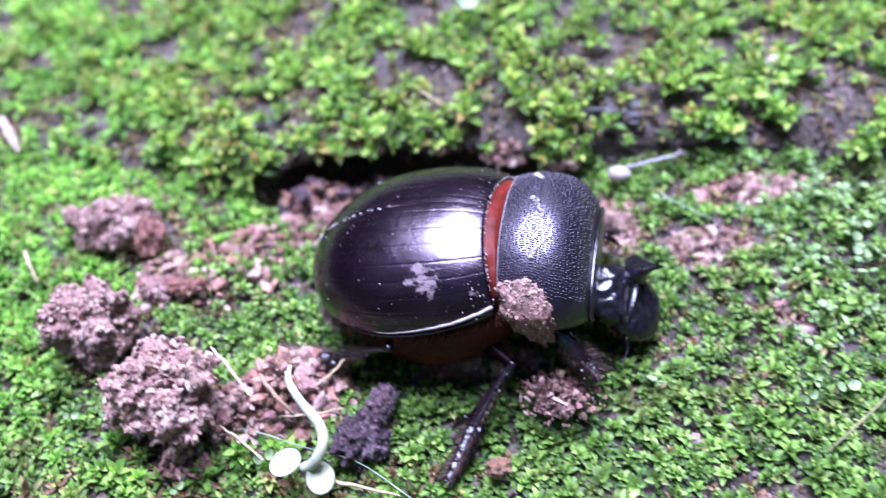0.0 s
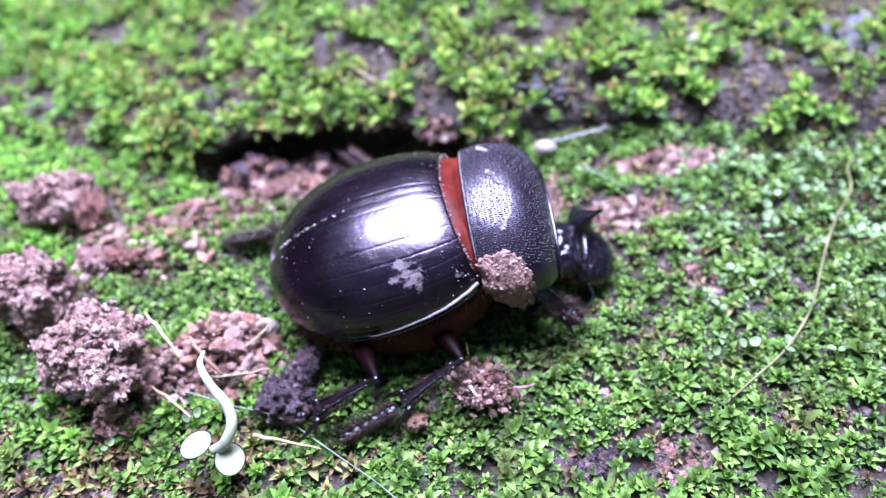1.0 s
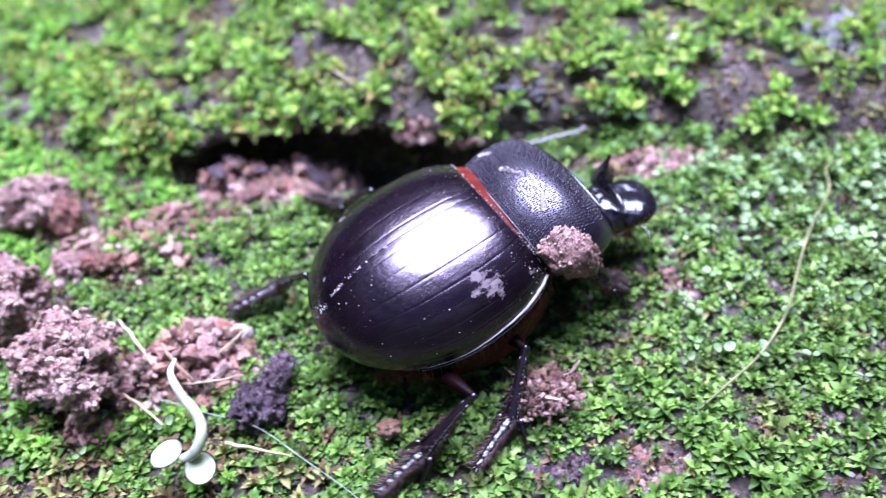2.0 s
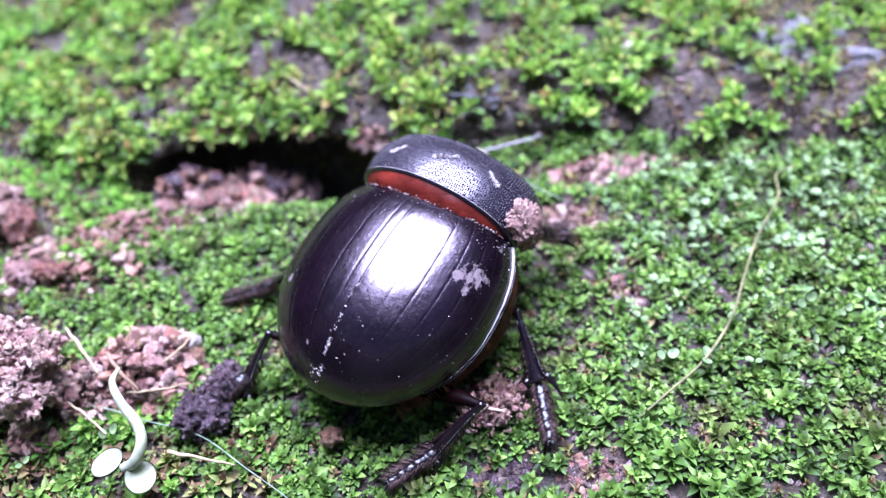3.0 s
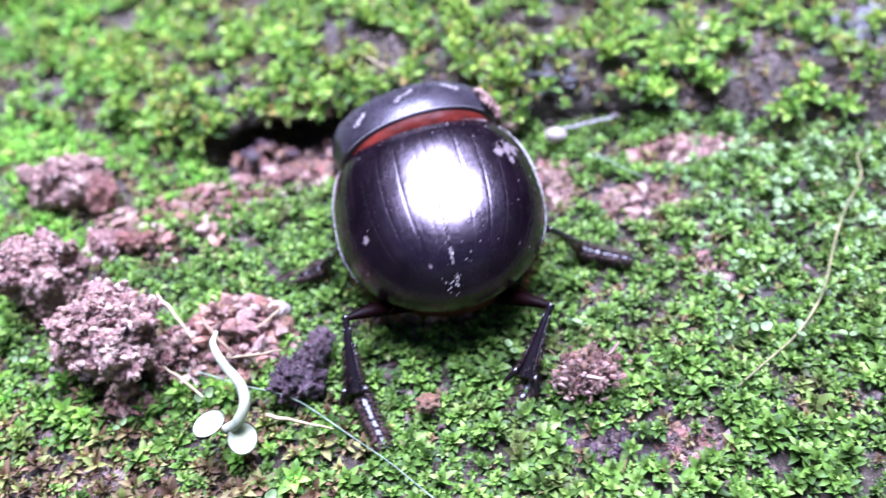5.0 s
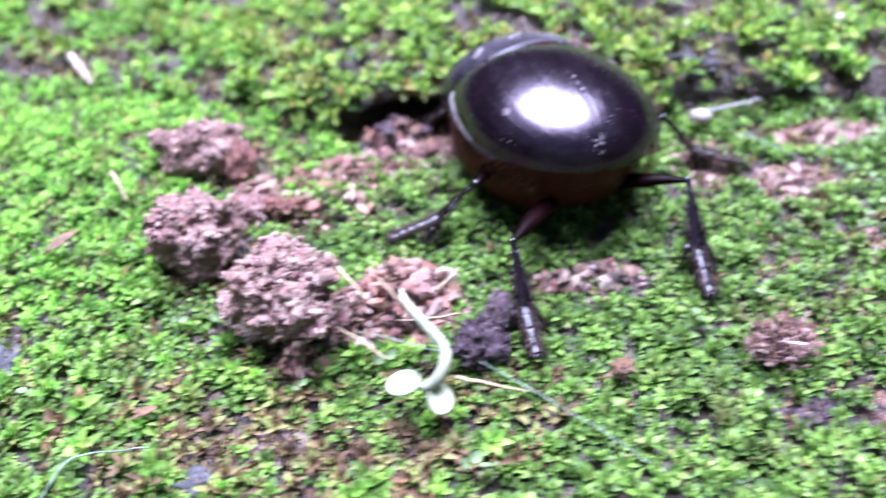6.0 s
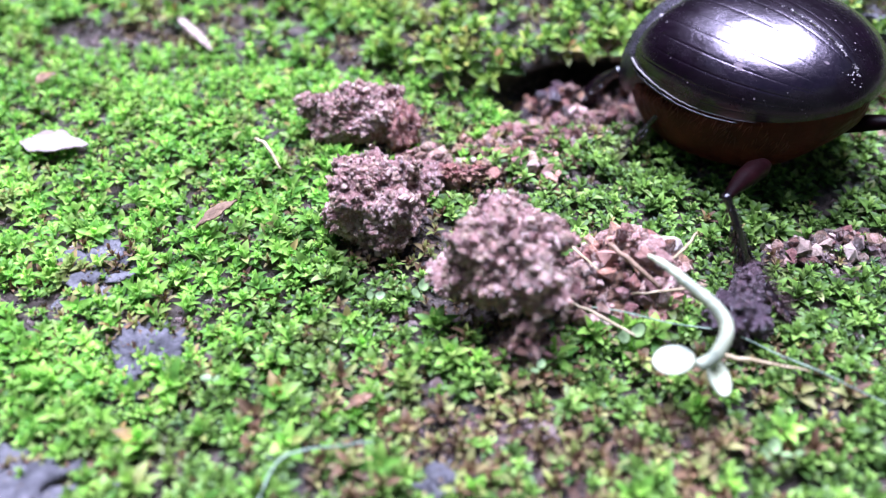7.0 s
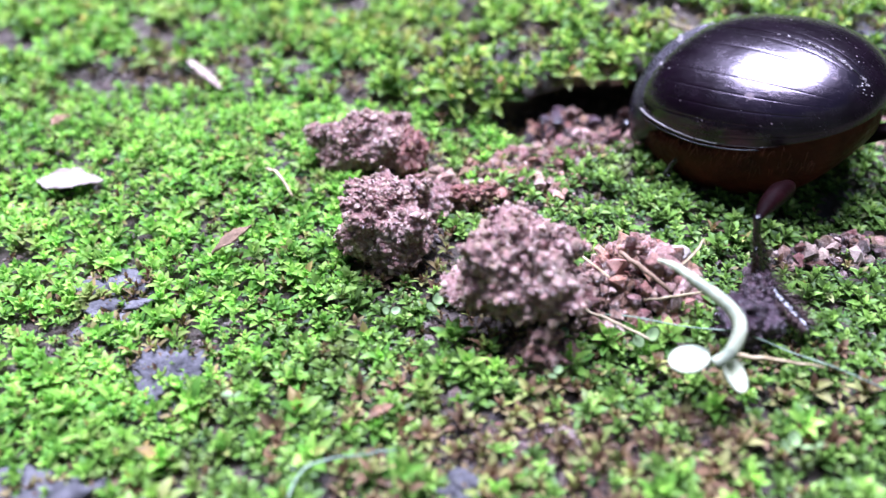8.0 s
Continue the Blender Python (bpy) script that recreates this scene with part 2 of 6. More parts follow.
M_ELYTRA = chitin("black_elytra", (0.0024, 0.0009, 0.0024), 0.25, gloss=0.40, coat=0.30, sheen=(1.0, 0.80, 0.96), worn=0.42, specks=0.06,
                  dust=(((0.21, -0.61, 0.80), 0.075), ((0.14, -0.52, 0.87), 0.04), ((0.08, -0.60, 0.82), 0.03), ((-0.66, 0.16, 0.80), 0.014), ((-0.32, 0.56, 0.80), 0.028), ((0.50, -0.62, 0.70), 0.03)))
M_PRONOTUM = chitin("grained_pronotum", (0.005, 0.0034, 0.0068), 0.33, 0.0, 0.0, 0.3, gloss=0.5, sheen=(0.95, 0.85, 1.0), worn=0.3)
M_GRAIN = chitin("granule_shell", (0.005, 0.0035, 0.007), 0.24, 0.0, 0.0, 0.0, gloss=0.5, sheen=(0.95, 0.84, 1.0))
M_HEAD = chitin("rough_head_shell", (0.004, 0.0028, 0.005), 0.24, 18.0, 0.45, 0.2, gloss=0.5)
M_SHELL = chitin("black_shell", (0.004, 0.0025, 0.0045), 0.25, 0.0, 0.0, 0.3)
M_LEG = chitin("leg_shell", (0.005, 0.0025, 0.003), 0.30, 30.0, 0.5, 0.0, gloss=0.45)
M_SHIN = chitin("shin_shell", (0.004, 0.0018, 0.003), 0.22, 0.0, 0.0, 0.25, gloss=0.5, worn=0.3)
M_THIGH = chitin("maroon_thigh", (0.003, 0.0007, 0.0009), 0.40, 0.0, 0.0, 0.0, gloss=0.03)
M_BRISTLE = chitin("dark_bristle", (0.06, 0.034, 0.026), 0.5, 0.0, 0.0, 0.0, gloss=0.3)
M_TUFT = chitin("grey_brown_hair", (0.060, 0.036, 0.032), 0.5, 0.0, 0.0, 0.0, gloss=0.3)
M_NECK = chitin("red_brown_membrane", (0.072, 0.010, 0.006), 0.42, 9.0, 0.9, 0.0, gloss=0.06)
M_BELLY = chitin("brown_underside", (0.045, 0.0095, 0.006), 0.55, 20.0, 0.6, 0.0, gloss=0.12)
M_HAIR = chitin("rusty_hair", (0.10, 0.030, 0.014), 0.5, 0.0, 0.0, 0.0, gloss=0.3)
M_DUSTLINE = earth("pale_dust", (0.13, 0.105, 0.105), (0.24, 0.205, 0.205), (0.38, 0.34, 0.34), 20.0, 0.6, 0.3)


# ------------------------------------------------------------------ makers
def mesh_object(name, verts, faces, material, parent=None, label="", smooth=True):
    """Links one mesh, given in centimetres, under a thing or on its own."""
    me = bpy.data.meshes.new(name)
    v = np.asarray(verts, float) * U
    me.from_pydata(v.tolist(), [], [tuple(int(i) for i in f) for f in faces])
    me.update()
    me.polygons.foreach_set("use_smooth", [smooth] * len(me.polygons))
    me.materials.append(material)
    ob = new(name, me)
    ob.parent = parent
    if label:
        tagged(ob, label)
    return ob


def part(name, bm, material, parent, label="", smooth=True):
    me = bpy.data.meshes.new(name)
    bmesh.ops.scale(bm, vec=(U, U, U), verts=bm.verts)
    bm.to_mesh(me)
    bm.free()
    me.polygons.foreach_set("use_smooth", [smooth] * len(me.polygons))
    me.materials.append(material)
    ob = new(name, me)
    ob.parent = parent
    if label:
        tagged(ob, label)
    return ob


def thing(name, place, label, category, group="", kind=""):
    ob = new(name)
    ob.empty_display_size = 0.002
    ob.location = Vector(place) * U
    return tagged(ob, label, category, group, kind)


def grid_faces(nu, nv, close=False):
    """Faces of a sheet of nu rows by nv columns."""
    i, j = np.meshgrid(np.arange(nu - 1), np.arange(nv if close else nv - 1), indexing="ij")
    k = (j + 1) % nv
    return np.stack([i * nv + j, i * nv + k, (i + 1) * nv + k, (i + 1) * nv + j], -1).reshape(-1, 4)


def spline(points, n):
    """n points on a smooth line through the given ones."""
    p = np.asarray(points, float)
    q = np.vstack([2 * p[0] - p[1], p, 2 * p[-1] - p[-2]])
    s = np.linspace(0, len(p) - 1 - 1e-9, n)
    i = s.astype(int)
    f = (s - i)[:, None]
    a, b, c, d = q[i], q[i + 1], q[i + 2], q[i + 3]
    return 0.5 * (2 * b + (c - a) * f + (2 * a - 5 * b + 4 * c - d) * f**2 + (3 * b - a - 3 * c + d) * f**3)


def tube(points, radii, sides=8, flat=1.0):
    """A round or flattened tube along a line, closed at both ends."""
    p = np.asarray(points, float)
    r = np.interp(np.linspace(0, 1, len(p)), np.linspace(0, 1, len(np.atleast_1d(radii))), np.atleast_1d(radii))
    tan = np.gradient(p, axis=0)
    tan /= np.linalg.norm(tan, axis=1)[:, None] + 1e-12
    side = np.cross(tan, (0.05, 0.02, 1.0))
    side /= np.linalg.norm(side, axis=1)[:, None] + 1e-12
    up = np.cross(side, tan)
    a = np.linspace(0, 2 * np.pi, sides, endpoint=False)
    v = p[:, None] + r[:, None, None] * (np.cos(a)[None, :, None] * side[:, None] + flat * np.sin(a)[None, :, None] * up[:, None])
    n = len(p)
    faces = [tuple(f) for f in grid_faces(n, sides, True)]
    v = np.vstack([v.reshape(-1, 3), p[:1], p[-1:]])
    faces += [((k + 1) % sides, k, n * sides) for k in range(sides)]
    faces += [((n - 1) * sides + k, (n - 1) * sides + (k + 1) % sides, n * sides + 1) for k in range(sides)]
    return v, faces


def joined(pieces):
    verts, faces, n = [], [], 0
    for v, f in pieces:
        verts.append(np.asarray(v, float))
        faces += [tuple(int(i) + n for i in q) for q in f]
        n += len(v)
    return np.vstack(verts), faces


def ico():
    g = (1 + 5**0.5) / 2
    v = np.array([(-1, g, 0), (1, g, 0), (-1, -g, 0), (1, -g, 0), (0, -1, g), (0, 1, g), (0, -1, -g), (0, 1, -g), (g, 0, -1), (g, 0, 1), (-g, 0, -1), (-g, 0, 1)])
    f = np.array([(0, 11, 5), (0, 5, 1), (0, 1, 7), (0, 7, 10), (0, 10, 11), (1, 5, 9), (5, 11, 4), (11, 10, 2), (10, 7, 6), (7, 1, 8),
                  (3, 9, 4), (3, 4, 2), (3, 2, 6), (3, 6, 8), (3, 8, 9), (4, 9, 5), (2, 4, 11), (6, 2, 10), (8, 6, 7), (9, 8, 1)])
    return v / np.linalg.norm(v[0]), f


def turns(n):
    """n random turns as matrices."""
    q = rng.normal(size=(n, 4))
    q /= np.linalg.norm(q, axis=1)[:, None]
    w, x, y, z = q.T
    return np.stack([np.stack([1 - 2 * (y * y + z * z), 2 * (x * y - z * w), 2 * (x * z + y * w)], -1),
                     np.stack([2 * (x * y + z * w), 1 - 2 * (x * x + z * z), 2 * (y * z - x * w)], -1),
                     np.stack([2 * (x * z - y * w), 2 * (y * z + x * w), 1 - 2 * (x * x + y * y)], -1)], 1)


def crumbs(centres, sizes):
    """Many small uneven lumps in one list of vertices and faces."""
    centres, sizes = np.asarray(centres, float), np.asarray(sizes, float)
    n = len(centres)
    v0, f0 = ico()
    v = v0[None] * (1 + rng.uniform(-0.42, 0.38, (n, 12, 1))) * rng.uniform(0.5, 1.25, (n, 1, 3))
    v = np.einsum("nij,nkj->nki", turns(n), v) * sizes[:, None, None] + centres[:, None]
    f = f0[None] + 12 * np.arange(n)[:, None, None]
    return v.reshape(-1, 3), f.reshape(-1, 3)


def hairs(places, ways, length, width=0.004):
    places, ways = np.asarray(places, float), np.asarray(ways, float)
    n = len(places)
    ways = ways + rng.normal(0, 0.22, (n, 3))
    ways /= np.linalg.norm(ways, axis=1)[:, None]
    sd = np.cross(ways, rng.normal(size=(n, 3)))
    sd /= np.linalg.norm(sd, axis=1)[:, None]
    ot = np.cross(sd, ways)
    ln = length * rng.uniform(0.6, 1.2, (n, 1))
    v = np.stack([places + width * sd, places - 0.5 * width * sd + 0.8 * width * ot, places - 0.5 * width * sd - 0.8 * width * ot, places + ways * ln], 1)
    f = np.array([(0, 1, 3), (1, 2, 3), (2, 0, 3)])[None] + 4 * np.arange(n)[:, None, None]
    return v.reshape(-1, 3), f.reshape(-1, 3)


def lump(radii, rough=0.25, freq=2.0, detail=4, seed=0.0):
    """A weathered lump about the origin as a bmesh."""
    bm = bmesh.new()
    bmesh.ops.create_icosphere(bm, subdivisions=detail, radius=1.0)
    for v in bm.verts:
        q = v.co * freq + Vector((seed, seed * 0.7, -seed))
        k = 1 + rough * (noise.noise(q) + 0.5 * noise.noise(q * 2.3) + 0.3 * noise.noise(q * 5.1))
        v.co = Vector((v.co.x * radii[0], v.co.y * radii[1], v.co.z * radii[2])) * k
    return bm


# ------------------------------------------------------------------ ground, bank and burrow
def wobble(x, y, s=1.0, k=0.0):
    """Smooth uneven field made of a few waves, about -1 to 1."""
    return (np.sin(2.1 * s * x + 1.3 * np.sin(1.7 * s * y + k)) + np.sin(2.9 * s * y - 1.1 * np.sin(2.3 * s * x + 2 * k)) + 0.6 * np.sin(5.3 * s * x + 4.1 * s * y + k) + 0.6 * np.sin(-4.7 * s * x + 6.1 * s * y + 3 * k)) / 3.2


def bank_edge(x):
    return np.interp(x, [-8, -6, -4.5, -3.3, -2.6, -2.1, -1.5, -1, -0.3, 0.4, 1, 2, 3, 4, 6, 9], [2.6, 2.3, 1.95, 1.5, 1.25, 1.12, 1.25, 1.22, 1.12, 0.88, 0.98, 0.9, 0.62, 0.45, 0.3, 0.3]) + 0.07 * wobble(x, 0 * x, 2.0)


def bank_height(x):
    return np.interp(x, [-8, -4.5, -3, -2, -1, 0, 2, 4, 8], [0.04, 0.05, 0.10, 0.22, 0.36, 0.40, 0.40, 0.28, 0.2])


def burrow(x):
    """How deep the burrow under the bank goes, 0 to 1, and a shallow crevice along the rest of the bank."""
    return np.clip(np.interp(x, [-8, -5, -3.0, -2.4, -1.95, -1.5, -0.2, 0.35, 0.8, 2.2, 3.2, 9], [0.0, 0.0, 0.02, 0.06, 0.45, 1, 1, 0.6, 0.06, 0.0, 0.0, 0.0]), 0, 1)


def spread(core, far):
    """Even steps in the middle, growing ones out to far."""
    step, out = core[1] - core[0], [0.0]
    while out[-1] < far:
        step *= 1.45
        out.append(out[-1] + step)
    o = np.array(out[1:])
    return np.concatenate([(core[0] - o)[::-1], core, core[-1] + o])


def build_ground():
    xs = spread(np.arange(-8.5, 7.6, 0.06), 5000)
    front = spread(np.arange(-4.6, 0.0, 0.06), 5000)
    front = front[front < -0.05] - front[front < -0.05].max()      # 0 at the foot of the burrow
    back = spread(np.arange(0.0, 4.5, 0.06), 5000)
    back = back[back >= 0]
    x = xs
    ye, hb, h = bank_edge(x), bank_height(x), burrow(x)
    yl = ye - 0.85
    ctrl = np.stack([np.stack(c, -1) for c in (
        (yl, 0 * x), (yl + 0.30, -0.28 * h), (ye - 0.12 - 0.2 * (1 - h), -0.62 * h), (ye + 0.22 * h - 0.2 * (1 - h), -0.62 * h), (ye + 0.42 * h - 0.12 * (1 - h), 0.08 * hb * (1 - h) - 0.30 * h),
        (ye + 0.25 * h - 0.06 * (1 - h), 0.2 * hb * (1 - h)), (ye, 0.45 * hb), (ye + 0.12 + 0.12 * (1 - h), 0.82 * hb), (ye + 0.5, hb))], 0)
    prof = spline(ctrl.reshape(9, -1), 64).reshape(64, len(x), 2)
    y = np.concatenate([front[:-1, None] + yl[None], prof[..., 0], back[1:, None] + prof[-1, :, 0][None]])
    z = np.concatenate([np.zeros((len(front) - 1, len(x))), prof[..., 1], np.repeat(prof[-1:, :, 1], len(back) - 1, 0)])
    xx = np.repeat(x[None], len(y), 0)
    far = np.clip((np.hypot(xx, y) - 9) / 10, 0, 1)
    z = z + 0.035 * wobble(xx, y, 0.8) + 0.02 * wobble(xx, y, 2.7, 1.0) + 0.008 * wobble(xx, y, 8.0, 2.0) - 0.10
    z = z * (1 - far) - 0.1 * far
    v = np.stack([xx, y, z], -1)
    ob = mesh_object("ground", v.reshape(-1, 3), grid_faces(len(y), len(x)), M_GROUND)
    tagged(ob, "damp dark soil with a mossy bank and a dug burrow", "ground", kind="structure")
    return v


SHEET = build_ground()


def build_backdrop():
    """Unseen dark ring added all round to keep the low sky out of reflections, far beyond what the lens sees, open to
    the sky above.
    """
    a = np.linspace(0, 2 * np.pi, 96, endpoint=False)
    r = 240 + 18 * np.sin(5 * a) + 9 * np.sin(13 * a + 1)
    rows = []
    for k, h in enumerate((-2, 60, 130, 200, 255)):
        q = r + 10 * np.sin(7 * a + 2 * k) + 5 * np.sin(23 * a + k)
        rows.append(np.stack([q * np.cos(a), q * np.sin(a), np.full(96, h) + (24 * np.sin(11 * a) + 14 * np.sin(29 * a) if k == 4 else 0)], -1))
    for k, h in enumerate((250, 130, -2)):
        rows.append(np.stack([(r + 40) * np.cos(a), (r + 40) * np.sin(a), np.full(96, h)], -1))
    ob = mesh_object("backdrop", np.vstack(rows), grid_faces(8, 96, True), M_SKY_BLOCK)
    tagged(ob, "unseen dark ring added to block the low sky", "shrubbery", kind="structure")


build_backdrop()


# bare patches of soil: middle, half widths and how bare
BARE_ON_LOW_BANK = [(-0.55, 1.52, 0.42, 0.22, 0.85), (0.25, 1.35, 0.35, 0.18, 0.8), (0.75, 1.55, 0.3, 0.2, 0.7), (0.3, 1.75, 0.5, 0.25, 0.6), (-0.3, 2.6, 0.6, 0.4, 0.5), (-1.64, 1.8, 0.25, 0.25, 0.8), (-0.8, 1.75, 0.25, 0.3, 0.7), (-1.9, 2.7, 0.25, 0.3, 0.8), (-4.6, 2.4, 0.6, 0.35, 0.9), (0.2, 2.2, 0.3, 0.3, 0.5), (-3.0, 1.7, 0.5, 0.15, 0.8)]
BARE_ON_HIGH_BANK = [(3.2, 1.25, 0.5, 0.25, 0.8), (3.95, 1.0, 0.7, 0.4, 0.75), (2.6, 1.0, 0.35, 0.14, 0.7), (1.4, 1.9, 0.5, 0.3, 0.65), (2.0, 2.9, 0.7, 0.4, 0.6), (3.95, 1.35, 0.75, 0.5, 0.85), (3.9, 2.1, 0.5, 0.4, 0.8), (3.1, 2.35, 0.35, 0.25, 0.8), (1.1, 1.2, 0.4, 0.15, 0.9), (2.6, 1.7, 0.3, 0.25, 0.6), (1.6, 2.3, 0.3, 0.3, 0.5)]
BARE_BESIDE_WAY = [(3.35, 0.75, 0.45, 0.18, 0.8), (4.1, 0.5, 0.4, 0.2, 0.7), (2.05, 0.4, 0.55, 0.2, 1.0), (1.5, -0.1, 0.42, 0.26, 1.0), (1.75, -0.62, 0.35, 0.16, 0.8), (2.45, -0.35, 0.28, 0.14, 0.75), (1.5, -1.55, 0.4, 0.2, 0.55), (3.0, 0.55, 0.7, 0.25, 0.7), (-0.3, -1.03, 0.55, 0.16, 0.7), (1.05, -1.1, 0.2, 0.15, 0.5), (2.45, -2.2, 0.3, 0.2, 0.5), (0.8, -2.32, 0.22, 0.13, 0.9), (1.4, -2.38, 0.24, 0.18, 0.9), (1.9, -0.9, 0.2, 0.24, 0.8), (0.88, 0.16, 0.24, 0.28, 0.9)]
BARE_AT_BURROW = [(-2.0, -1.15, 0.5, 0.32, 0.9), (-1.5, 0.85, 0.55, 0.35, 1.0), (-2.5, 0.2, 0.3, 0.35, 0.9), (-2.2, -0.15, 0.35, 0.22, 0.85), (-1.9, 0.4, 0.42, 0.25, 0.85), (-3.0, 0.55, 0.45, 0.3, 1.0), (-3.0, -0.6, 0.35, 0.35, 1.0), (-2.5, -1.3, 0.4, 0.35, 1.0)]
BARE_IN_FRONT = [(-2.2, -2.32, 0.70, 0.30, 0.72), (-2.55, -2.12, 0.55, 0.26, 0.85), (-2.0, -2.42, 0.45, 0.22, 0.85), (-1.95, -2.5, 0.35, 0.15, 0.6), (-3.4, -1.85, 0.3, 0.16, 0.6), (-3.22, -1.56, 0.2, 0.14, 0.5), (-5.1, -1.0, 0.16, 0.14, 0.8), (-3.45, -2.2, 0.3, 0.14, 0.6), (-4.9, -0.62, 0.2, 0.26, 0.85), (-4.56, -1.36, 0.2, 0.22, 0.85), (-5.1, -2.2, 0.45, 0.26, 0.85), (-2.95, -2.3, 0.25, 0.22, 0.75), (-3.2, -2.15, 0.35, 0.22, 0.7), (-2.4, -2.45, 0.55, 0.28, 0.6), (-1.15, -1.6, 0.25, 0.25, 0.6)]
BARE = BARE_ON_LOW_BANK + BARE_ON_HIGH_BANK + BARE_BESIDE_WAY + BARE_AT_BURROW + BARE_IN_FRONT


def bareness(x, y):
    b = np.zeros_like(x)
    edge = 0.30 * wobble(x, y, 4.0, 0.7)
    for cx, cy, rx, ry, k in BARE:
        d = np.hypot((x - cx) / rx, (y - cy) / ry) + edge
        b = np.maximum(b, k * np.clip((1.25 - d) / 0.4, 0, 1))
    return b


def scatter(count, keep):
    """Random places on the soil with their normals; keep gives each place a chance from 0 to 1."""
    v = SHEET
    a, b, c = v[:-1, :-1], v[:-1, 1:], v[1:, :-1]
    nrm = np.cross(b - a, c - a)
    area = np.linalg.norm(nrm, axis=-1)
    nrm = nrm / (area[..., None] + 1e-12)
    mid = (v[:-1, :-1] + v[1:, 1:]) / 2
    inside = (np.abs(mid[..., 0] + 0.6) < 7.2) & (mid[..., 1] > -3.6) & (mid[..., 1] < 5.2)
    w = (area * inside).ravel()
    pick = rng.choice(len(w), count, p=w / w.sum())
    i, j = np.unravel_index(pick, area.shape)
    f, g = rng.uniform(0, 1, (2, count, 1))
    p = a[i, j] + f * (b - a)[i, j] + g * (c - a)[i, j]
    n = nrm[i, j]
    ok = rng.uniform(0, 1, count) < keep(p, n)
    return p[ok], n[ok]


def spaced(places, normals, gap):
    """Thins random places until no two stand nearer than gap, which may differ from place to place."""
    gap = np.broadcast_to(gap, len(places))
    cell, taken, keep = float(np.max(gap)), {}, []
    at = np.floor(places / cell).astype(int)
    for i, (a, b, c) in enumerate(at.tolist()):
        q, g, ok = places[i], gap[i] ** 2, True
        for u in (a - 1, a, a + 1):
            for v in (b - 1, b, b + 1):
                for w in (c - 1, c, c + 1):
                    for r in taken.get((u, v, w), ()):
                        if (q[0] - r[0]) ** 2 + (q[1] - r[1]) ** 2 + (q[2] - r[2]) ** 2 < g:
                            ok = False
        if ok:
            taken.setdefault((a, b, c), []).append(q)
            keep.append(i)
    return places[keep], normals[keep]


def rosettes(places, normals, size, leaves, spread_out=1.0, cushion=0.09, broad=1.0, lean=0.16):
    """Little moss plants: a star of broad, pointed, keeled leaves, upright in the middle and spreading outside."""
    n = len(places)
    s = size * rng.uniform(0.5, 1.3, n) * (1 + 0.22 * wobble(places[:, 0], places[:, 1], 2.3, 2.0))
    up = normals * 0.6 + np.array([0, 0, 0.7]) + rng.normal(0, lean, (n, 3))
    up /= np.linalg.norm(up, axis=1)[:, None]
    e1 = np.cross(up, rng.normal(size=(n, 3)))
    e1 /= np.linalg.norm(e1, axis=1)[:, None]
    e2 = np.cross(up, e1)
    k = np.arange(leaves)
    az = (k * 2.39996)[None] + rng.uniform(0, 6.28, (n, 1)) + rng.normal(0, 0.12, (n, leaves))
    el = np.radians(np.interp(k / (leaves - 1), [0, 0.45, 0.8, 1], [14, 32, 58, 80]))[None] + rng.normal(0, 0.12, (n, leaves)) + rng.normal(0, 0.10, (n, 1))
    el = el / spread_out
    ln = s[:, None] * np.interp(k / (leaves - 1), [0, 0.5, 1], [1.0, 0.92, 0.5])[None] * rng.uniform(0.8, 1.12, (n, leaves))
    stem = s[:, None] * np.linspace(-0.05, 0.5, leaves)[None]
    out = np.cos(az)[..., None] * e1[:, None] + np.sin(az)[..., None] * e2[:, None]
    side = -np.sin(az)[..., None] * e1[:, None] + np.cos(az)[..., None] * e2[:, None]
    u = up[:, None]
    places = places + normals * (cushion * (0.5 + 0.5 * wobble(places[:, 0], places[:, 1], 3.6, 0.3)) * (0.6 + 0.4 * wobble(places[:, 0], places[:, 1], 9.0, 1.3)))[:, None]
    d0 = np.cos(el + 0.25)[..., None] * out + np.sin(el + 0.25)[..., None] * u
    d1 = np.cos(el - 0.30)[..., None] * out + np.sin(el - 0.30)[..., None] * u
    base = places[:, None] + stem[..., None] * u
    L = ln[..., None]
    keel = -np.sin(el)[..., None] * out + np.cos(el)[..., None] * u
    m1 = base + 0.44 * L * d0
    m2 = m1 + 0.34 * L * d1
    tip = m2 + 0.24 * L * (1.4 * d1 - 0.4 * d0)
    w = broad * rng.uniform(0.205, 0.285, (n, leaves))[..., None] * L
    v = np.stack([base - 0.3 * w * side, base + 0.3 * w * side, m1 + 0.98 * w * side + 0.08 * L * keel, m1 - 0.03 * L * keel, m1 - 0.98 * w * side + 0.08 * L * keel,
                  m2 + 0.66 * w * side + 0.05 * L * keel, m2 - 0.02 * L * keel, m2 - 0.66 * w * side + 0.05 * L * keel, tip], 2)
    m = n * leaves
    f0 = np.array([(0, 1, 3), (1, 2, 3), (0, 3, 4), (3, 2, 5), (3, 5, 6), (3, 6, 7), (3, 7, 4), (6, 5, 8), (7, 6, 8)])
    f = f0[None] + 9 * np.arange(m)[:, None, None]
    return v.reshape(-1, 3), f.reshape(-1, 3)


def moss_object(name, places, normals, material, label, size, leaves, *shape):
    ob = mesh_object(name, *rosettes(places, normals, size, leaves, *shape), material)
    age = ob.data.attributes.new("age", "FLOAT", "POINT")
    age.data.foreach_set("value", np.tile(np.repeat(np.linspace(0, 1, leaves), 9), len(places)).astype(np.float32))
    return tagged(ob, label, "moss", kind="stuff")


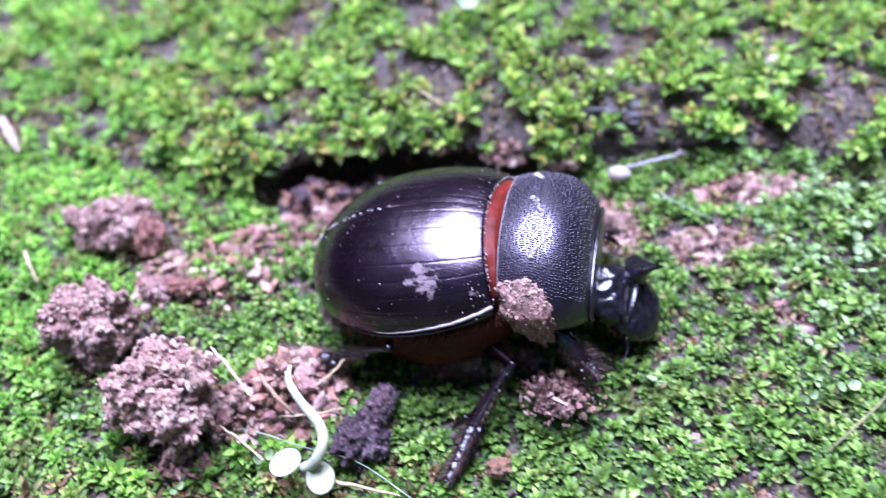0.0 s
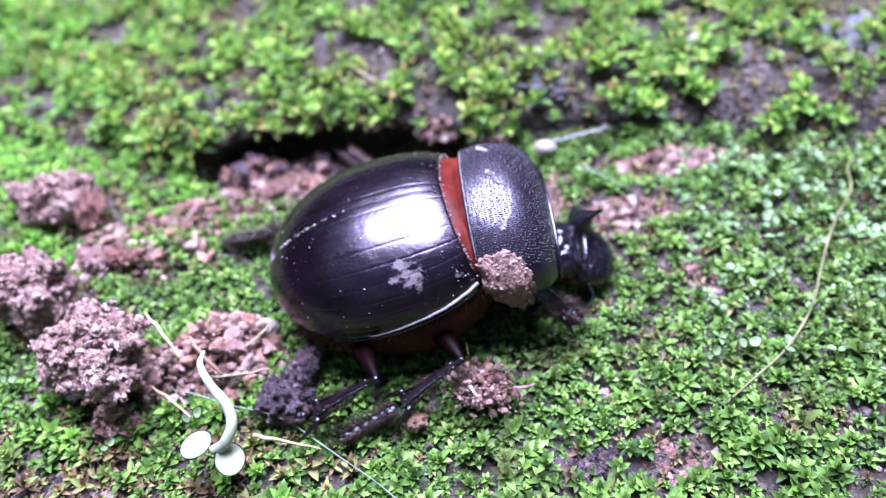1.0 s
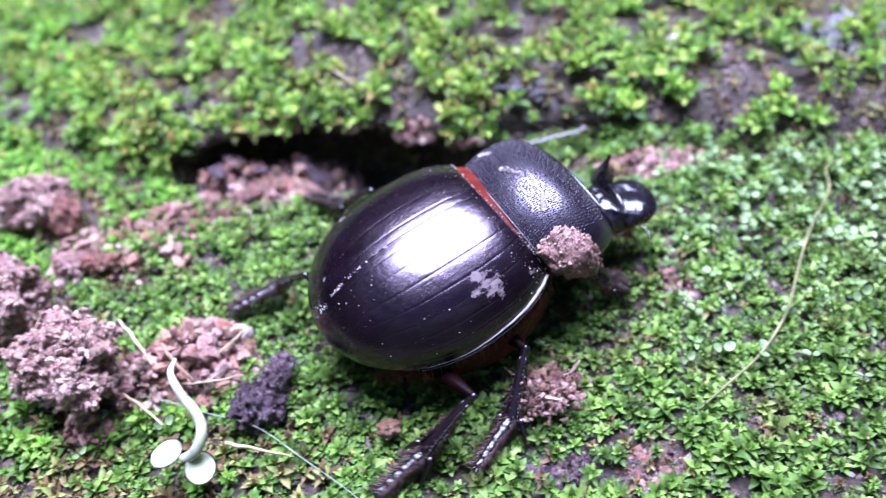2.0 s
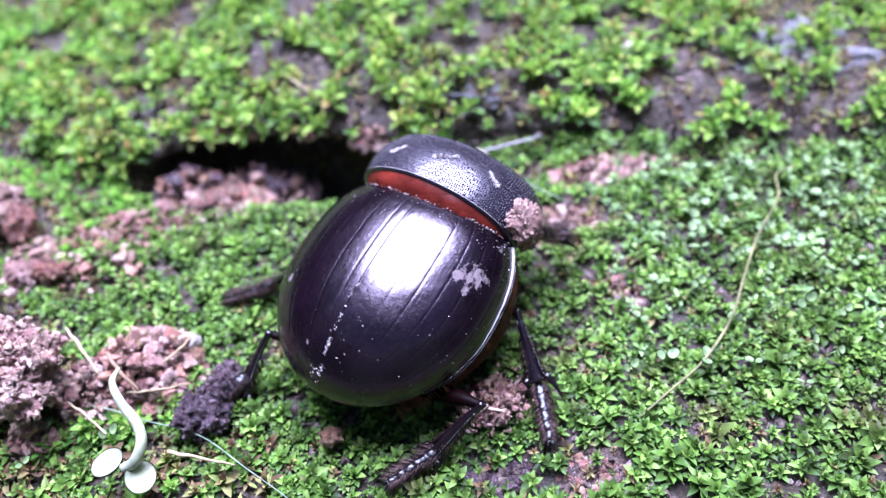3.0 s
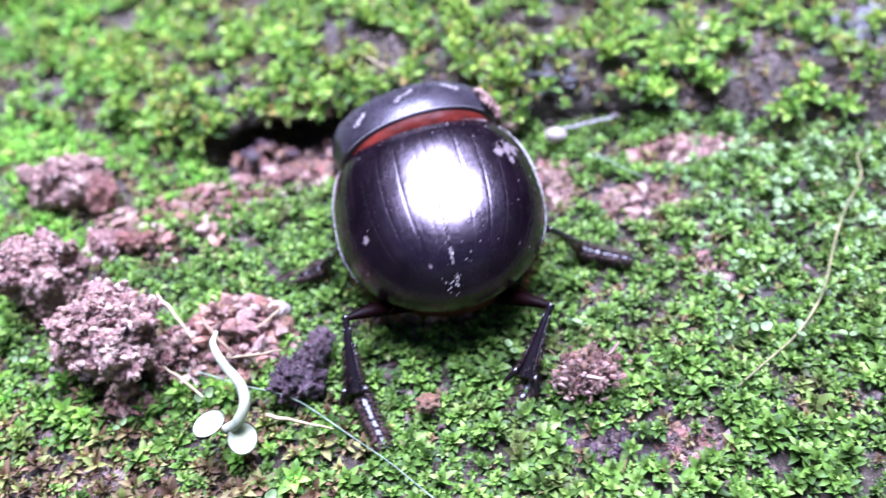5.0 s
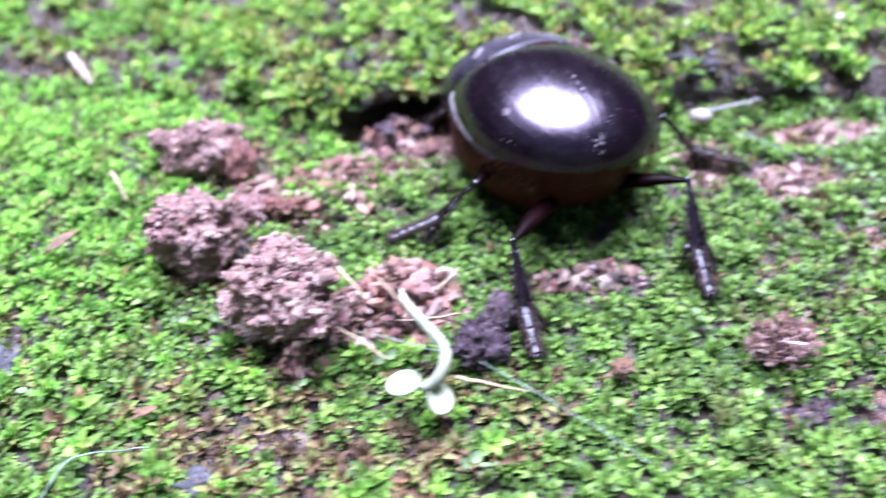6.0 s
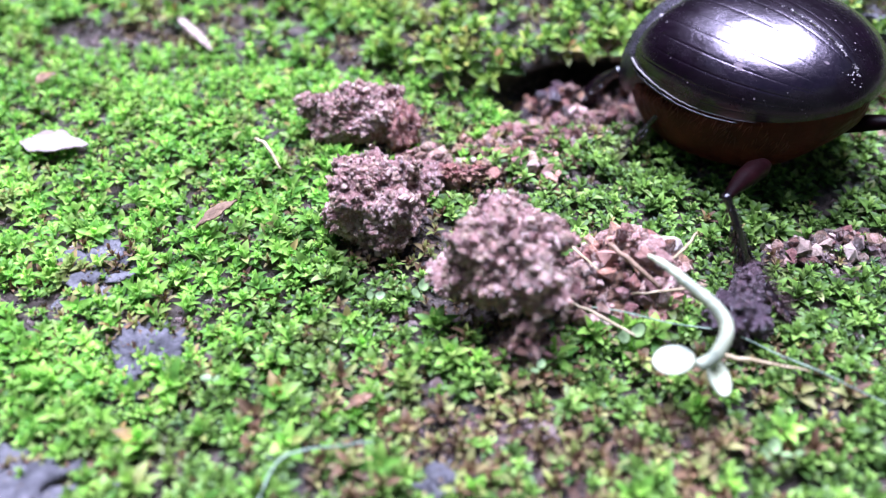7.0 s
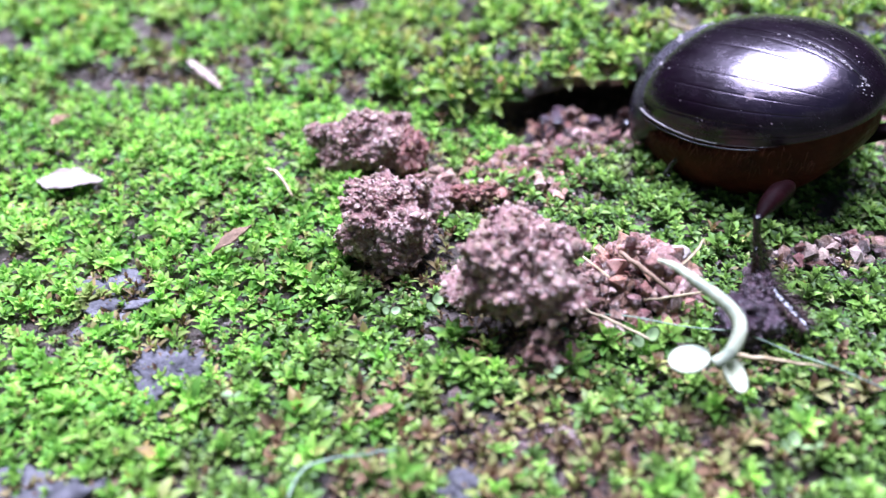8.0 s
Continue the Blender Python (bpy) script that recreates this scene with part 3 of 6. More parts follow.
def front_of_bank(p):
    return p[:, 1] < bank_edge(p[:, 0]) - 0.05 - 0.5 * burrow(p[:, 0])


def lime_share(p):
    """Where the fine lime-green moss grows: the floor up to the bank on one side."""
    return np.clip((-(p[:, 0] + 2.6) + 0.9 * (p[:, 1] + 0.2)) / 1.2 + 0.5 * wobble(p[:, 0], p[:, 1], 1.2), 0, 1)


def build_moss():
    floor_ok = lambda p, n: front_of_bank(p) * (n[:, 2] > 0.4) * (1 - bareness(p[:, 0], p[:, 1]))
    vary = lambda p, a, b: a + b * wobble(p[:, 0], p[:, 1], 1.5, 4.0)
    p, n = scatter(60000, lambda p, n: floor_ok(p, n) * (1 - lime_share(p)) * np.clip(0.75 + 1.1 * wobble(p[:, 0], p[:, 1], 4.2, 0.9), 0.05, 1))
    p, n = spaced(p, n, vary(p, 0.062, 0.012))
    moss_object("moss_carpet", p, n, M_MOSS, "dense green moss carpet of tiny leafy rosettes", 0.098, 12, 1.0, 0.09, 0.98, 0.21)
    p, n = scatter(60000, lambda p, n: floor_ok(p, n) * lime_share(p) * np.clip(0.9 + 0.7 * wobble(p[:, 0], p[:, 1], 4.2, 0.9), 0.2, 1))
    p, n = spaced(p, n, vary(p, 0.060, 0.010))
    moss_object("lime_moss", p, n, M_LIME, "bright lime-green fine moss cushion on soil", 0.102, 12, 0.82, 0.09, 0.92, 0.24)
    low_end = lambda p: np.clip((-p[:, 0] - 2.5) / 1.3 + 0.4 * wobble(p[:, 0], p[:, 1], 1.4, 0.2), 0, 1)
    on_bank = lambda p, n: (p[:, 1] > bank_edge(p[:, 0]) - 0.02) * (n[:, 2] > 0.12) * (p[:, 2] > -0.08) * (1 - bareness(p[:, 0], p[:, 1])) * np.clip(0.52 + 1.9 * wobble(p[:, 0], p[:, 1], 1.9, 0.4), 0.02, 1)
    bank_ok = lambda p, n: on_bank(p, n) * (1 - 0.85 * low_end(p))
    p, n = scatter(60000, bank_ok)
    p, n = spaced(p, n, 0.088)
    moss_object("bank_moss", p, n, M_BANK, "yellowish green moss tufts on the soil bank", 0.148, 10, 0.9, 0.17, 1.0, 0.24)
    p, n = scatter(60000, lambda p, n: on_bank(p, n) * low_end(p))
    p, n = spaced(p, n, 0.075)
    moss_object("lime_bank_moss", p, n, M_LIME, "bright lime-green moss on the low end of the bank", 0.130, 9, 0.9, 0.14)
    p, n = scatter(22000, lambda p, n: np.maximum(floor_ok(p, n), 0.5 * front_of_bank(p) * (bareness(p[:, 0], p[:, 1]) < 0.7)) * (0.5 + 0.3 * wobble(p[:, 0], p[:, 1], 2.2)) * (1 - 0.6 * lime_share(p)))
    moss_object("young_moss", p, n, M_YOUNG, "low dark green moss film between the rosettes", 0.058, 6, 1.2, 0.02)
    near = lambda p, n: np.clip(np.maximum(bareness(p[:, 0], p[:, 1]) * 1.3, -1.1 * wobble(p[:, 0], p[:, 1], 4.2, 0.9) - 0.3), 0.10, 1) * (n[:, 2] > 0.3) * np.where(p[:, 0] > -1.0, 0.34, 0.75)
    p, n = scatter(38000, near)
    p, n = spaced(p, n, 0.05)
    moss_object("withered_moss", p, n, M_DEAD, "brown withered moss shoots among bare soil", 0.076, 9, 0.8, 0.05, 0.8, 0.3)


build_moss()


def build_tall_moss():
    """Longer shoots that stand out of the carpet in front, green and withered."""
    front = lambda p: np.clip((-1.15 - p[:, 1]) / 0.5, 0, 1) * (n_up(p))
    n_up = lambda p: np.clip(0.35 + 0.9 * wobble(p[:, 0], p[:, 1], 2.6, 5.0), 0.05, 1)
    dead = lambda p: np.exp(-(((p[:, 0] + 2.3) / 1.05) ** 2 + ((p[:, 1] + 2.25) / 0.45) ** 2))
    p, n = scatter(16000, lambda p, n: front(p) * (1 - bareness(p[:, 0], p[:, 1])) * (1 - 0.8 * dead(p)) * (p[:, 0] > -1.2))
    p, n = spaced(p, n, 0.14)
    moss_object("tall_moss", p, n, M_MOSS, "tall green moss shoots standing out of the carpet", 0.110, 14, 0.82, 0.09, 0.95, 0.26)
    p, n = scatter(16000, lambda p, n: front(p) * (1 - bareness(p[:, 0], p[:, 1])) * (1 - 0.8 * dead(p)) * (p[:, 0] <= -1.2))
    p, n = spaced(p, n, 0.13)
    moss_object("tall_lime_moss", p, n, M_LIME, "tall bright green moss shoots standing out of the cushion", 0.138, 13, 0.85, 0.10, 0.92, 0.30)
    p, n = scatter(30000, lambda p, n: 0.85 * dead(p))
    p, n = spaced(p, n, 0.085)
    moss_object("brown_moss", p, n, M_DEAD, "tall brown withered moss shoots", 0.118, 12, 0.85, 0.08, 0.80, 0.32)


build_tall_moss()


def build_pale_moss():
    """Small pale shoots among the round leaves."""
    p, n = scatter(30000, lambda p, n: front_of_bank(p) * np.clip((p[:, 0] - 1.7) / 0.8, 0, 1) * np.clip((p[:, 1] + 1.7) / 0.7, 0, 1) * np.clip(0.35 + wobble(p[:, 0], p[:, 1], 3.1, 2.2), 0, 1))
    p, n = spaced(p, n, 0.09)
    moss_object("pale_moss", p, n, M_PALELEAF, "small pale whitish green moss shoots", 0.080, 8, 1.1, 0.11)


build_pale_moss()


def build_loose_soil():
    p, n = scatter(100000, lambda p, n: np.clip(0.40 + bareness(p[:, 0], p[:, 1]) * 0.8 + 0.9 * np.clip(-wobble(p[:, 0], p[:, 1], 4.2, 0.9) - 0.1, 0, 1) + 0.35 * (p[:, 1] > bank_edge(p[:, 0]) - 0.5), 0, 1) * 0.28 * (n[:, 2] > -0.2))
    size = rng.uniform(0.008, 0.026, len(p)) * rng.choice([1, 1, 1, 1, 2.0], len(p))
    ob = mesh_object("soil_crumbs", *crumbs(p + n * size[:, None] * 0.3, size), M_LOOSE, smooth=False)
    tagged(ob, "loose crumbs of grey-brown soil between the moss", "soil", kind="stuff")


build_loose_soil()


# ------------------------------------------------------------------ dug-out soil
def soil_clump(place, radii, label, count, seed, material=None, grain=(0.0045, 0.027), rough=0.42):
    root = thing("soil_clump", place, label, "soil clump", "spoil beside the burrow")
    bm = lump(radii, rough, 1.5, 5, seed)
    for v in bm.verts:
        q = v.co * 14.0 + Vector((seed, 0, 0))
        v.co *= 1 + 0.22 * noise.noise(q * 0.45) + 0.10 * noise.noise(q * 1.4) + 0.04 * noise.noise(q * 3.1)
    co = np.array([v.co[:] for v in bm.verts])
    nr = co / np.linalg.norm(co, axis=1)[:, None]
    part("core", bm, material or M_SPOIL, root)
    pick = rng.integers(0, len(co), count)
    size = grain[0] + (grain[1] - grain[0]) * rng.uniform(0, 1, count) ** 3
    ob = mesh_object("crumb_crust", *crumbs(co[pick] + nr[pick] * size[:, None] * 0.25, size), material or M_SPOIL, root, smooth=False)
    tagged(ob, kind="stuff")
    return root


soil_clump((-3.25, 0.58, 0.12), (0.34, 0.21, 0.19), "long grey-brown clump of dug-out soil on moss", 5600, 3.1)
soil_clump((-2.92, 0.42, 0.09), (0.12, 0.14, 0.16), "small reddish knob of soil beside the long clump", 200, 9.3, M_RED)
soil_clump((-3.18, -0.50, 0.20), (0.27, 0.27, 0.29), "round grainy ball of dug-out soil on moss", 6600, 5.7, rough=0.46)
soil_clump((-2.46, -1.32, 0.38), (0.29, 0.26, 0.27), "large crumbly ball of dug-out soil on moss", 7200, 1.9, None, (0.005, 0.034), 0.62)
soil_clump((-2.80, -0.10, 0.05), (0.11, 0.10, 0.09), "crumbly brown lump between two soil balls", 200, 7.7)
soil_clump((-2.56, -0.13, 0.06), (0.17, 0.06, 0.06), "elongated red clay pellet on moss", 110, 2.2, M_RED, (0.012, 0.028))


def soil_heap(place, radii, label, count, seed, tones, coarse=0.05):
    """A loose heap of crumbs and grit."""
    root = thing("soil_heap", place, label, "soil heap")
    for k, m in enumerate(tones):
        c = 3 * count // len(tones)
        ang, rad = rng.uniform(0, 6.283, c), np.sqrt(rng.uniform(0, 1, c))
        h = (1 - rad**1.5) * radii[2] * rng.uniform(0.2, 1.05, c)
        pos = np.stack([np.cos(ang) * rad * radii[0], np.sin(ang) * rad * radii[1], h], -1)
        ob = mesh_object("grit", *crumbs(pos, 0.011 + coarse * rng.uniform(0, 1, c) ** 3), m, root, smooth=False)
        tagged(ob, kind="stuff")
    return root


soil_heap((-2.40, -1.66, -0.08), (0.20, 0.16, 0.30), "brown crumbs spilled below a soil ball", 200, 13, (M_CRUMB, M_SPOIL))
soil_heap((-1.70, -1.16, -0.08), (0.44, 0.38, 0.40), "loose heap of brown soil crumbs and straw", 420, 1, (M_CRUMB, M_RED, M_SPOIL), 0.065)
soil_heap((-2.05, -1.30, -0.08), (0.32, 0.30, 0.36), "loose brown crumbs against a soil ball", 260, 2, (M_CRUMB, M_SPOIL))
soil_heap((-1.62, 0.95, -0.42), (0.48, 0.34, 0.40), "reddish rubble at the burrow mouth", 330, 3, (M_CRUMB, M_PURPLE, M_RED), 0.07)
soil_heap((-1.05, 1.02, -0.50), (0.55, 0.30, 0.36), "dark lumpy rubble inside the burrow", 240, 14, (M_PURPLE, M_CRUMB), 0.085)
soil_heap((-1.25, 0.70, -0.28), (0.40, 0.28, 0.18), "reddish crumbs in front of the burrow", 200, 4, (M_RED, M_CRUMB, M_SPOIL), 0.06)
soil_heap((-0.28, -1.02, -0.08), (0.48, 0.13, 0.10), "thin strip of brown crumbs on moss", 90, 5, (M_LOOSE, M_CRUMB, M_SPLINTER))
soil_heap((-2.30, -0.02, -0.06), (0.52, 0.38, 0.10), "pinkish brown crumbs strewn on moss", 34, 15, (M_SPOIL, M_RED), 0.06)
soil_heap((-1.62, 0.42, -0.08), (0.58, 0.28, 0.10), "pinkish brown crumbs strewn before the burrow", 40, 16, (M_SPOIL, M_CRUMB), 0.06)
soil_heap((-2.78, 0.02, -0.04), (0.24, 0.30, 0.18), "brown crumbs between two soil balls", 70, 17, (M_CRUMB, M_SPOIL), 0.055)
soil_heap((-2.05, 0.25, -0.08), (0.55, 0.30, 0.10), "scattered brown crumbs on moss", 90, 6, (M_RED, M_CRUMB))
soil_heap((0.12, 1.02, 0.02), (0.25, 0.10, 0.18), "crumbly soil hanging over the burrow", 110, 7, (M_CRUMB, M_SPOIL))
soil_heap((-0.35, 1.22, 0.06), (0.30, 0.10, 0.14), "crumbly soil under the moss edge", 120, 10, (M_CRUMB, M_SPOIL))
soil_heap((-1.1, 1.32, 0.05), (0.35, 0.10, 0.12), "crumbly soil under the moss edge", 120, 11, (M_CRUMB, M_SPOIL))
soil_heap((0.55, 0.92, 0.0), (0.20, 0.12, 0.2), "crumbly soil at the burrow edge", 100, 12, (M_CRUMB, M_SPOIL))
soil_heap((1.55, -0.15, -0.10), (0.36, 0.24, 0.07), "bare patch of pinkish soil crumbs", 110, 8, (M_SPOIL, M_CRUMB))
soil_heap((0.88, 0.16, -0.10), (0.26, 0.30, 0.09), "pinkish soil crumbs trodden beside the beetle", 120, 18, (M_SPOIL, M_CRUMB))
soil_heap((0.80, -2.32, -0.10), (0.24, 0.14, 0.06), "dark wet crumbs bared between moss", 110, 19, (M_LOOSE, M_PURPLE), 0.035)
soil_heap((1.40, -2.38, -0.10), (0.26, 0.20, 0.06), "dark wet crumbs bared between moss", 150, 20, (M_LOOSE, M_CRUMB), 0.035)
soil_heap((1.90, -0.90, -0.10), (0.22, 0.26, 0.06), "brown crumbs bared between moss", 110, 21, (M_LOOSE, M_CRUMB), 0.035)
soil_heap((1.02, 1.06, -0.08), (0.42, 0.15, 0.16), "dark grey crumbs fallen from the bank", 150, 22, (M_LOOSE, M_CRUMB), 0.045)
soil_heap((-2.15, -2.40, -0.10), (0.40, 0.20, 0.05), "brown crumbs bared between moss", 120, 23, (M_LOOSE, M_CRUMB), 0.035)
soil_heap((-2.62, -2.18, -0.10), (0.42, 0.18, 0.05), "brown crumbs bared between moss", 120, 24, (M_LOOSE, M_CRUMB), 0.035)
soil_heap((2.05, 0.40, -0.08), (0.50, 0.18, 0.07), "bare strip of pinkish soil crumbs", 110, 9, (M_SPOIL, M_CRUMB))


def dark_clod():
    root = thing("clay_clod", (-1.20, -1.66, 0.06), "dark purplish wet clod with a stubby arm", "clod")
    bm = lump((0.17, 0.15, 0.15), 0.45, 2.6, 5, 4.4)
    co = np.array([v.co[:] for v in bm.verts])
    part("body", bm, M_PURPLE, root)
    pick = rng.integers(0, len(co), 500)
    tagged(mesh_object("grain", *crumbs(co[pick], 0.007 + 0.022 * rng.uniform(0, 1, 500) ** 3), M_PURPLE, root, smooth=False), kind="stuff")
    v, f = tube(spline([(0.02, 0.04, 0.04), (0.12, 0.18, 0.08), (0.20, 0.36, 0.04)], 12), [0.08, 0.085, 0.05], 10)
    mesh_object("arm", v + 0.012 * rng.normal(size=v.shape), f, M_PURPLE, root)
    pick = rng.integers(0, len(v), 420)
    tagged(mesh_object("arm_grain", *crumbs(v[pick] + rng.normal(0, 0.012, (420, 3)), 0.008 + 0.02 * rng.uniform(0, 1, 420) ** 3), M_PURPLE, root, smooth=False), kind="stuff")


dark_clod()


def stuck_clod():
    root = thing("soil_clod", (0, 0, 0), "crumbly brown clod pushed along by the beetle", "clod")
    n = 900
    d = rng.normal(size=(n, 3)) * np.array([0.105, 0.075, 0.060])
    d[:, 2] = np.abs(d[:, 2]) - 0.07
    mesh_object("earth", *crumbs(d, 0.008 + 0.028 * rng.uniform(0, 1, n) ** 3), M_CRUMB, root, smooth=False)["kind"] = "stuff"
    pieces = []
    for _ in range(26):                                           # flat splinters sticking out
        a = rng.normal(size=3) * (0.11, 0.08, 0.05)
        b = a + rng.normal(size=3) * (0.06, 0.05, 0.04)
        pieces.append(tube(spline([a, (a + b) / 2 + rng.normal(size=3) * 0.012, b], 5), [0.010, 0.016, 0.006], 5, 0.35))
    tagged(mesh_object("splinter", *joined(pieces), M_SPLINTER, root), kind="stuff")
    way = rng.normal(size=(110, 3))
    way[:, 2] = np.abs(way[:, 2]) * 0.8
    tagged(mesh_object("fibre", *hairs(way * np.array([0.085, 0.065, 0.045]) - np.array([0, 0, 0.04]), way, 0.12, 0.004), M_BARK, root, "thin reddish root fibres"), kind="stuff")
    return root


CLOD = stuck_clod()


# ------------------------------------------------------------------ plants and litter
def sprout():
    root = thing("seedling", (-1.55, -2.05, 0.15), "pale bent seedling with two round seed leaves", "seedling")
    o = np.array([-1.55, -2.05, 0.15])
    line = spline([(-1.70, -1.42, 0.40), (-1.68, -1.60, 0.50), (-1.60, -1.76, 0.50), (-1.50, -1.89, 0.46), (-1.465, -2.00, 0.40), (-1.53, -2.08, 0.30), (-1.62, -2.10, 0.25)], 40) - o
    mesh_object("stem", *tube(line, [0.012, 0.024, 0.033, 0.036, 0.037, 0.034], 12), M_SPROUT, root)
    for end, ctr, tilt in (((-1.62, -2.10, 0.25), (-1.725, -2.045, 0.22), (0.72, -0.36, 0.60)), ((-1.60, -2.10, 0.25), (-1.535, -2.14, 0.185), (0.72, -0.36, 0.60))):
        c, e = np.array(ctr) - o, np.array(end) - o
        ax = c - e
        ln = np.linalg.norm(ax)
        ax /= ln
        n = np.array(tilt, float)
        n -= ax * (n @ ax)
        n /= np.linalg.norm(n)
        sd = np.cross(n, ax)
        s, a = np.linspace(0, 1, 9), np.linspace(0, 2 * np.pi, 28, endpoint=False)
        rx, ry = max(0.105, ln * 0.9), 0.112
        top = [c + (r * np.cos(a) * rx)[:, None] * ax + (r * np.sin(a) * ry)[:, None] * sd + (0.035 * r * r + 0.016 * (1 - r**4))  * n for r in s]
        low = [c + (r * np.cos(a) * rx)[:, None] * ax + (r * np.sin(a) * ry)[:, None] * sd + (0.035 * r * r - 0.016 * (1 - r**4)) * n for r in s[::-1]]
        v = np.vstack(top + low)
        mesh_object("seed_leaf", v, grid_faces(18, 28, True), M_SPROUT, root, "pale fleshy seed leaf")
    return root


SPROUT = sprout()


def line_thing(name, points, radii, material, label, category, group="", n=30, sides=7, flat=1.0):
    p = spline(points, n)
    o = p[0].copy()
    wav = 0.0020 * min(6.0, float(np.linalg.norm(p[-1] - p[0])) * 3) * np.stack([np.sin(np.linspace(0, 19, n)), np.cos(np.linspace(0, 14, n)), np.sin(np.linspace(0, 23, n))], -1)
    ob = mesh_object(name, *tube(p - o + wav, radii, sides, flat), material)
    ob.location = Vector(o) * U
    return tagged(ob, label, category, group)


line_thing("runner", [(1.76, -2.06, 0.020), (1.99, -1.90, 0.070), (2.31, -1.67, 0.080), (2.55, -1.41, 0.080), (2.75, -1.07, 0.080), (2.98, -0.71, 0.080), (3.15, -0.46, 0.090), (3.29, -0.26, 0.110), (3.37, -0.06, 0.090), (3.58, 0.08, 0.060)],
           [0.008, 0.011, 0.010, 0.009, 0.006], M_RUNNER, "thin tan creeping runner lying on moss", "runner", n=70)
line_thing("twig", [(1.05, 0.69, 0.05), (1.33, 0.73, 0.06), (1.58, 0.775, 0.07)], [0.012, 0.014, 0.010], M_TWIG, "pale grey straight twig below the bank", "twig")
line_thing("thread", [(-2.09, -1.45, 0.06), (-1.5, -1.68, 0.10), (-1.06, -1.93, 0.06), (-0.7, -2.25, 0.06), (-0.31, -2.64, 0.05)], [0.004, 0.005, 0.004], M_THREAD, "long pale thread across the moss", "plant thread", "threads", 60, 5)
line_thing("thread", [(-3.90, -2.55, 0.05), (-3.79, -2.30, 0.07), (-3.65, -2.24, 0.08), (-3.46, -2.22, 0.06), (-3.30, -2.20, 0.03)], [0.006, 0.007, 0.005], M_THREAD, "curved pale green thread across the moss", "plant thread", "threads", 30, 6)
line_thing("thread", [(1.25, 0.30, 0.10), (1.42, 0.14, 0.08), (1.62, 0.0, 0.04)], [0.006, 0.005], M_THREAD, "short hair-thin stalk on moss", "plant thread", "threads", 16, 5)
line_thing("straw", [(-1.40, -1.93, 0.10), (-1.2, -1.99, 0.09), (-0.95, -2.07, 0.07)], [0.0163, 0.0117, 0.0065], M_STRAW, "dry yellow straw lying on moss", "straw", "straws")
line_thing("straw", [(-2.15, -1.46, 0.14), (-2.0, -1.58, 0.13), (-1.83, -1.75, 0.12)], [0.0078, 0.0091, 0.0078], M_STRAW, "thin dry straw at the soil heap", "straw", "straws")
line_thing("straw", [(-2.25, -0.85, 0.2), (-2.1, -1.05, 0.24), (-1.93, -1.30, 0.2)], [0.0078, 0.0130, 0.0078], M_STRAW, "flat dry straw on the soil heap", "straw", "straws", flat=0.4)
line_thing("straw", [(-1.50, -1.28, 0.2), (-1.38, -1.20, 0.22), (-1.28, -1.10, 0.24)], [0.008, 0.011, 0.007], M_STRAW, "broken pale straw on the soil heap", "straw", "straws", flat=0.5)
line_thing("straw", [(-1.75, -1.42, 0.1), (-1.55, -1.44, 0.12), (-1.30, -1.42, 0.12)], [0.007, 0.009, 0.006], M_STRAW, "dry straw lying across crumbs", "straw", "straws")
line_thing("straw", [(-1.85, -1.2, 0.3), (-1.75, -1.35, 0.28), (-1.62, -1.48, 0.2)], [0.014, 0.016, 0.012], M_BARK, "brown straw in the soil heap", "straw", "straws")
line_thing("stick", [(-3.97, 0.44, 0.06), (-3.88, 0.27, 0.12), (-3.79, 0.09, 0.04)], [0.012, 0.014, 0.01], M_STRAW, "short tan stick in the moss", "stick")
line_thing("stick", [(-0.62, 1.62, 0.36), (-0.45, 1.45, 0.34), (-0.30, 1.25, 0.24), (-0.18, 1.10, 0.14)], [0.010, 0.012, 0.010], M_STRAW, "thin tan root over the bank edge", "root")


def flake(name, a, b, width, material, label, category, lift=0.006):
    """A flat, slightly curled piece with thickness, from a to b."""
    a, b = np.array(a, float), np.array(b, float)
    ax = (b - a) / np.linalg.norm(b - a)
    sd = np.cross((0, 0, 1.0), ax)
    sd /= np.linalg.norm(sd)
    s, t = np.linspace(0, 1, 14), np.linspace(-1, 1, 7)
    w = width * np.clip(1 - (2 * s - 1) ** 2, 0.03, 1) * (1 + 0.2 * np.sin(5 * s + a[1]) + 0.12 * np.sin(17 * s + a[0] * 7))
    top = a + s[:, None, None] * (b - a) + (t[None, :, None] * w[:, None, None]) * sd + np.array([0, 0, 1.0]) * (lift * (1 - t**2)[None, :, None] + 0.03 * np.sin(3.1 * s)[:, None, None])
    top = top + np.array([0, 0, 1.0]) * 0.005 * rng.normal(size=(14, 7, 1))
    low = top - np.array([0, 0, 0.010])
    ring = np.concatenate([top, low[:, ::-1]], 1)
    v = ring.reshape(-1, 3) - a
    f = [tuple(q) for q in grid_faces(14, 14, True)] + [tuple(range(14)), tuple(range(13 * 14 + 13, 13 * 14 - 1, -1))]
    ob = mesh_object(name, v, f, material)
    ob.location = Vector(a) * U
    return tagged(ob, label, category)


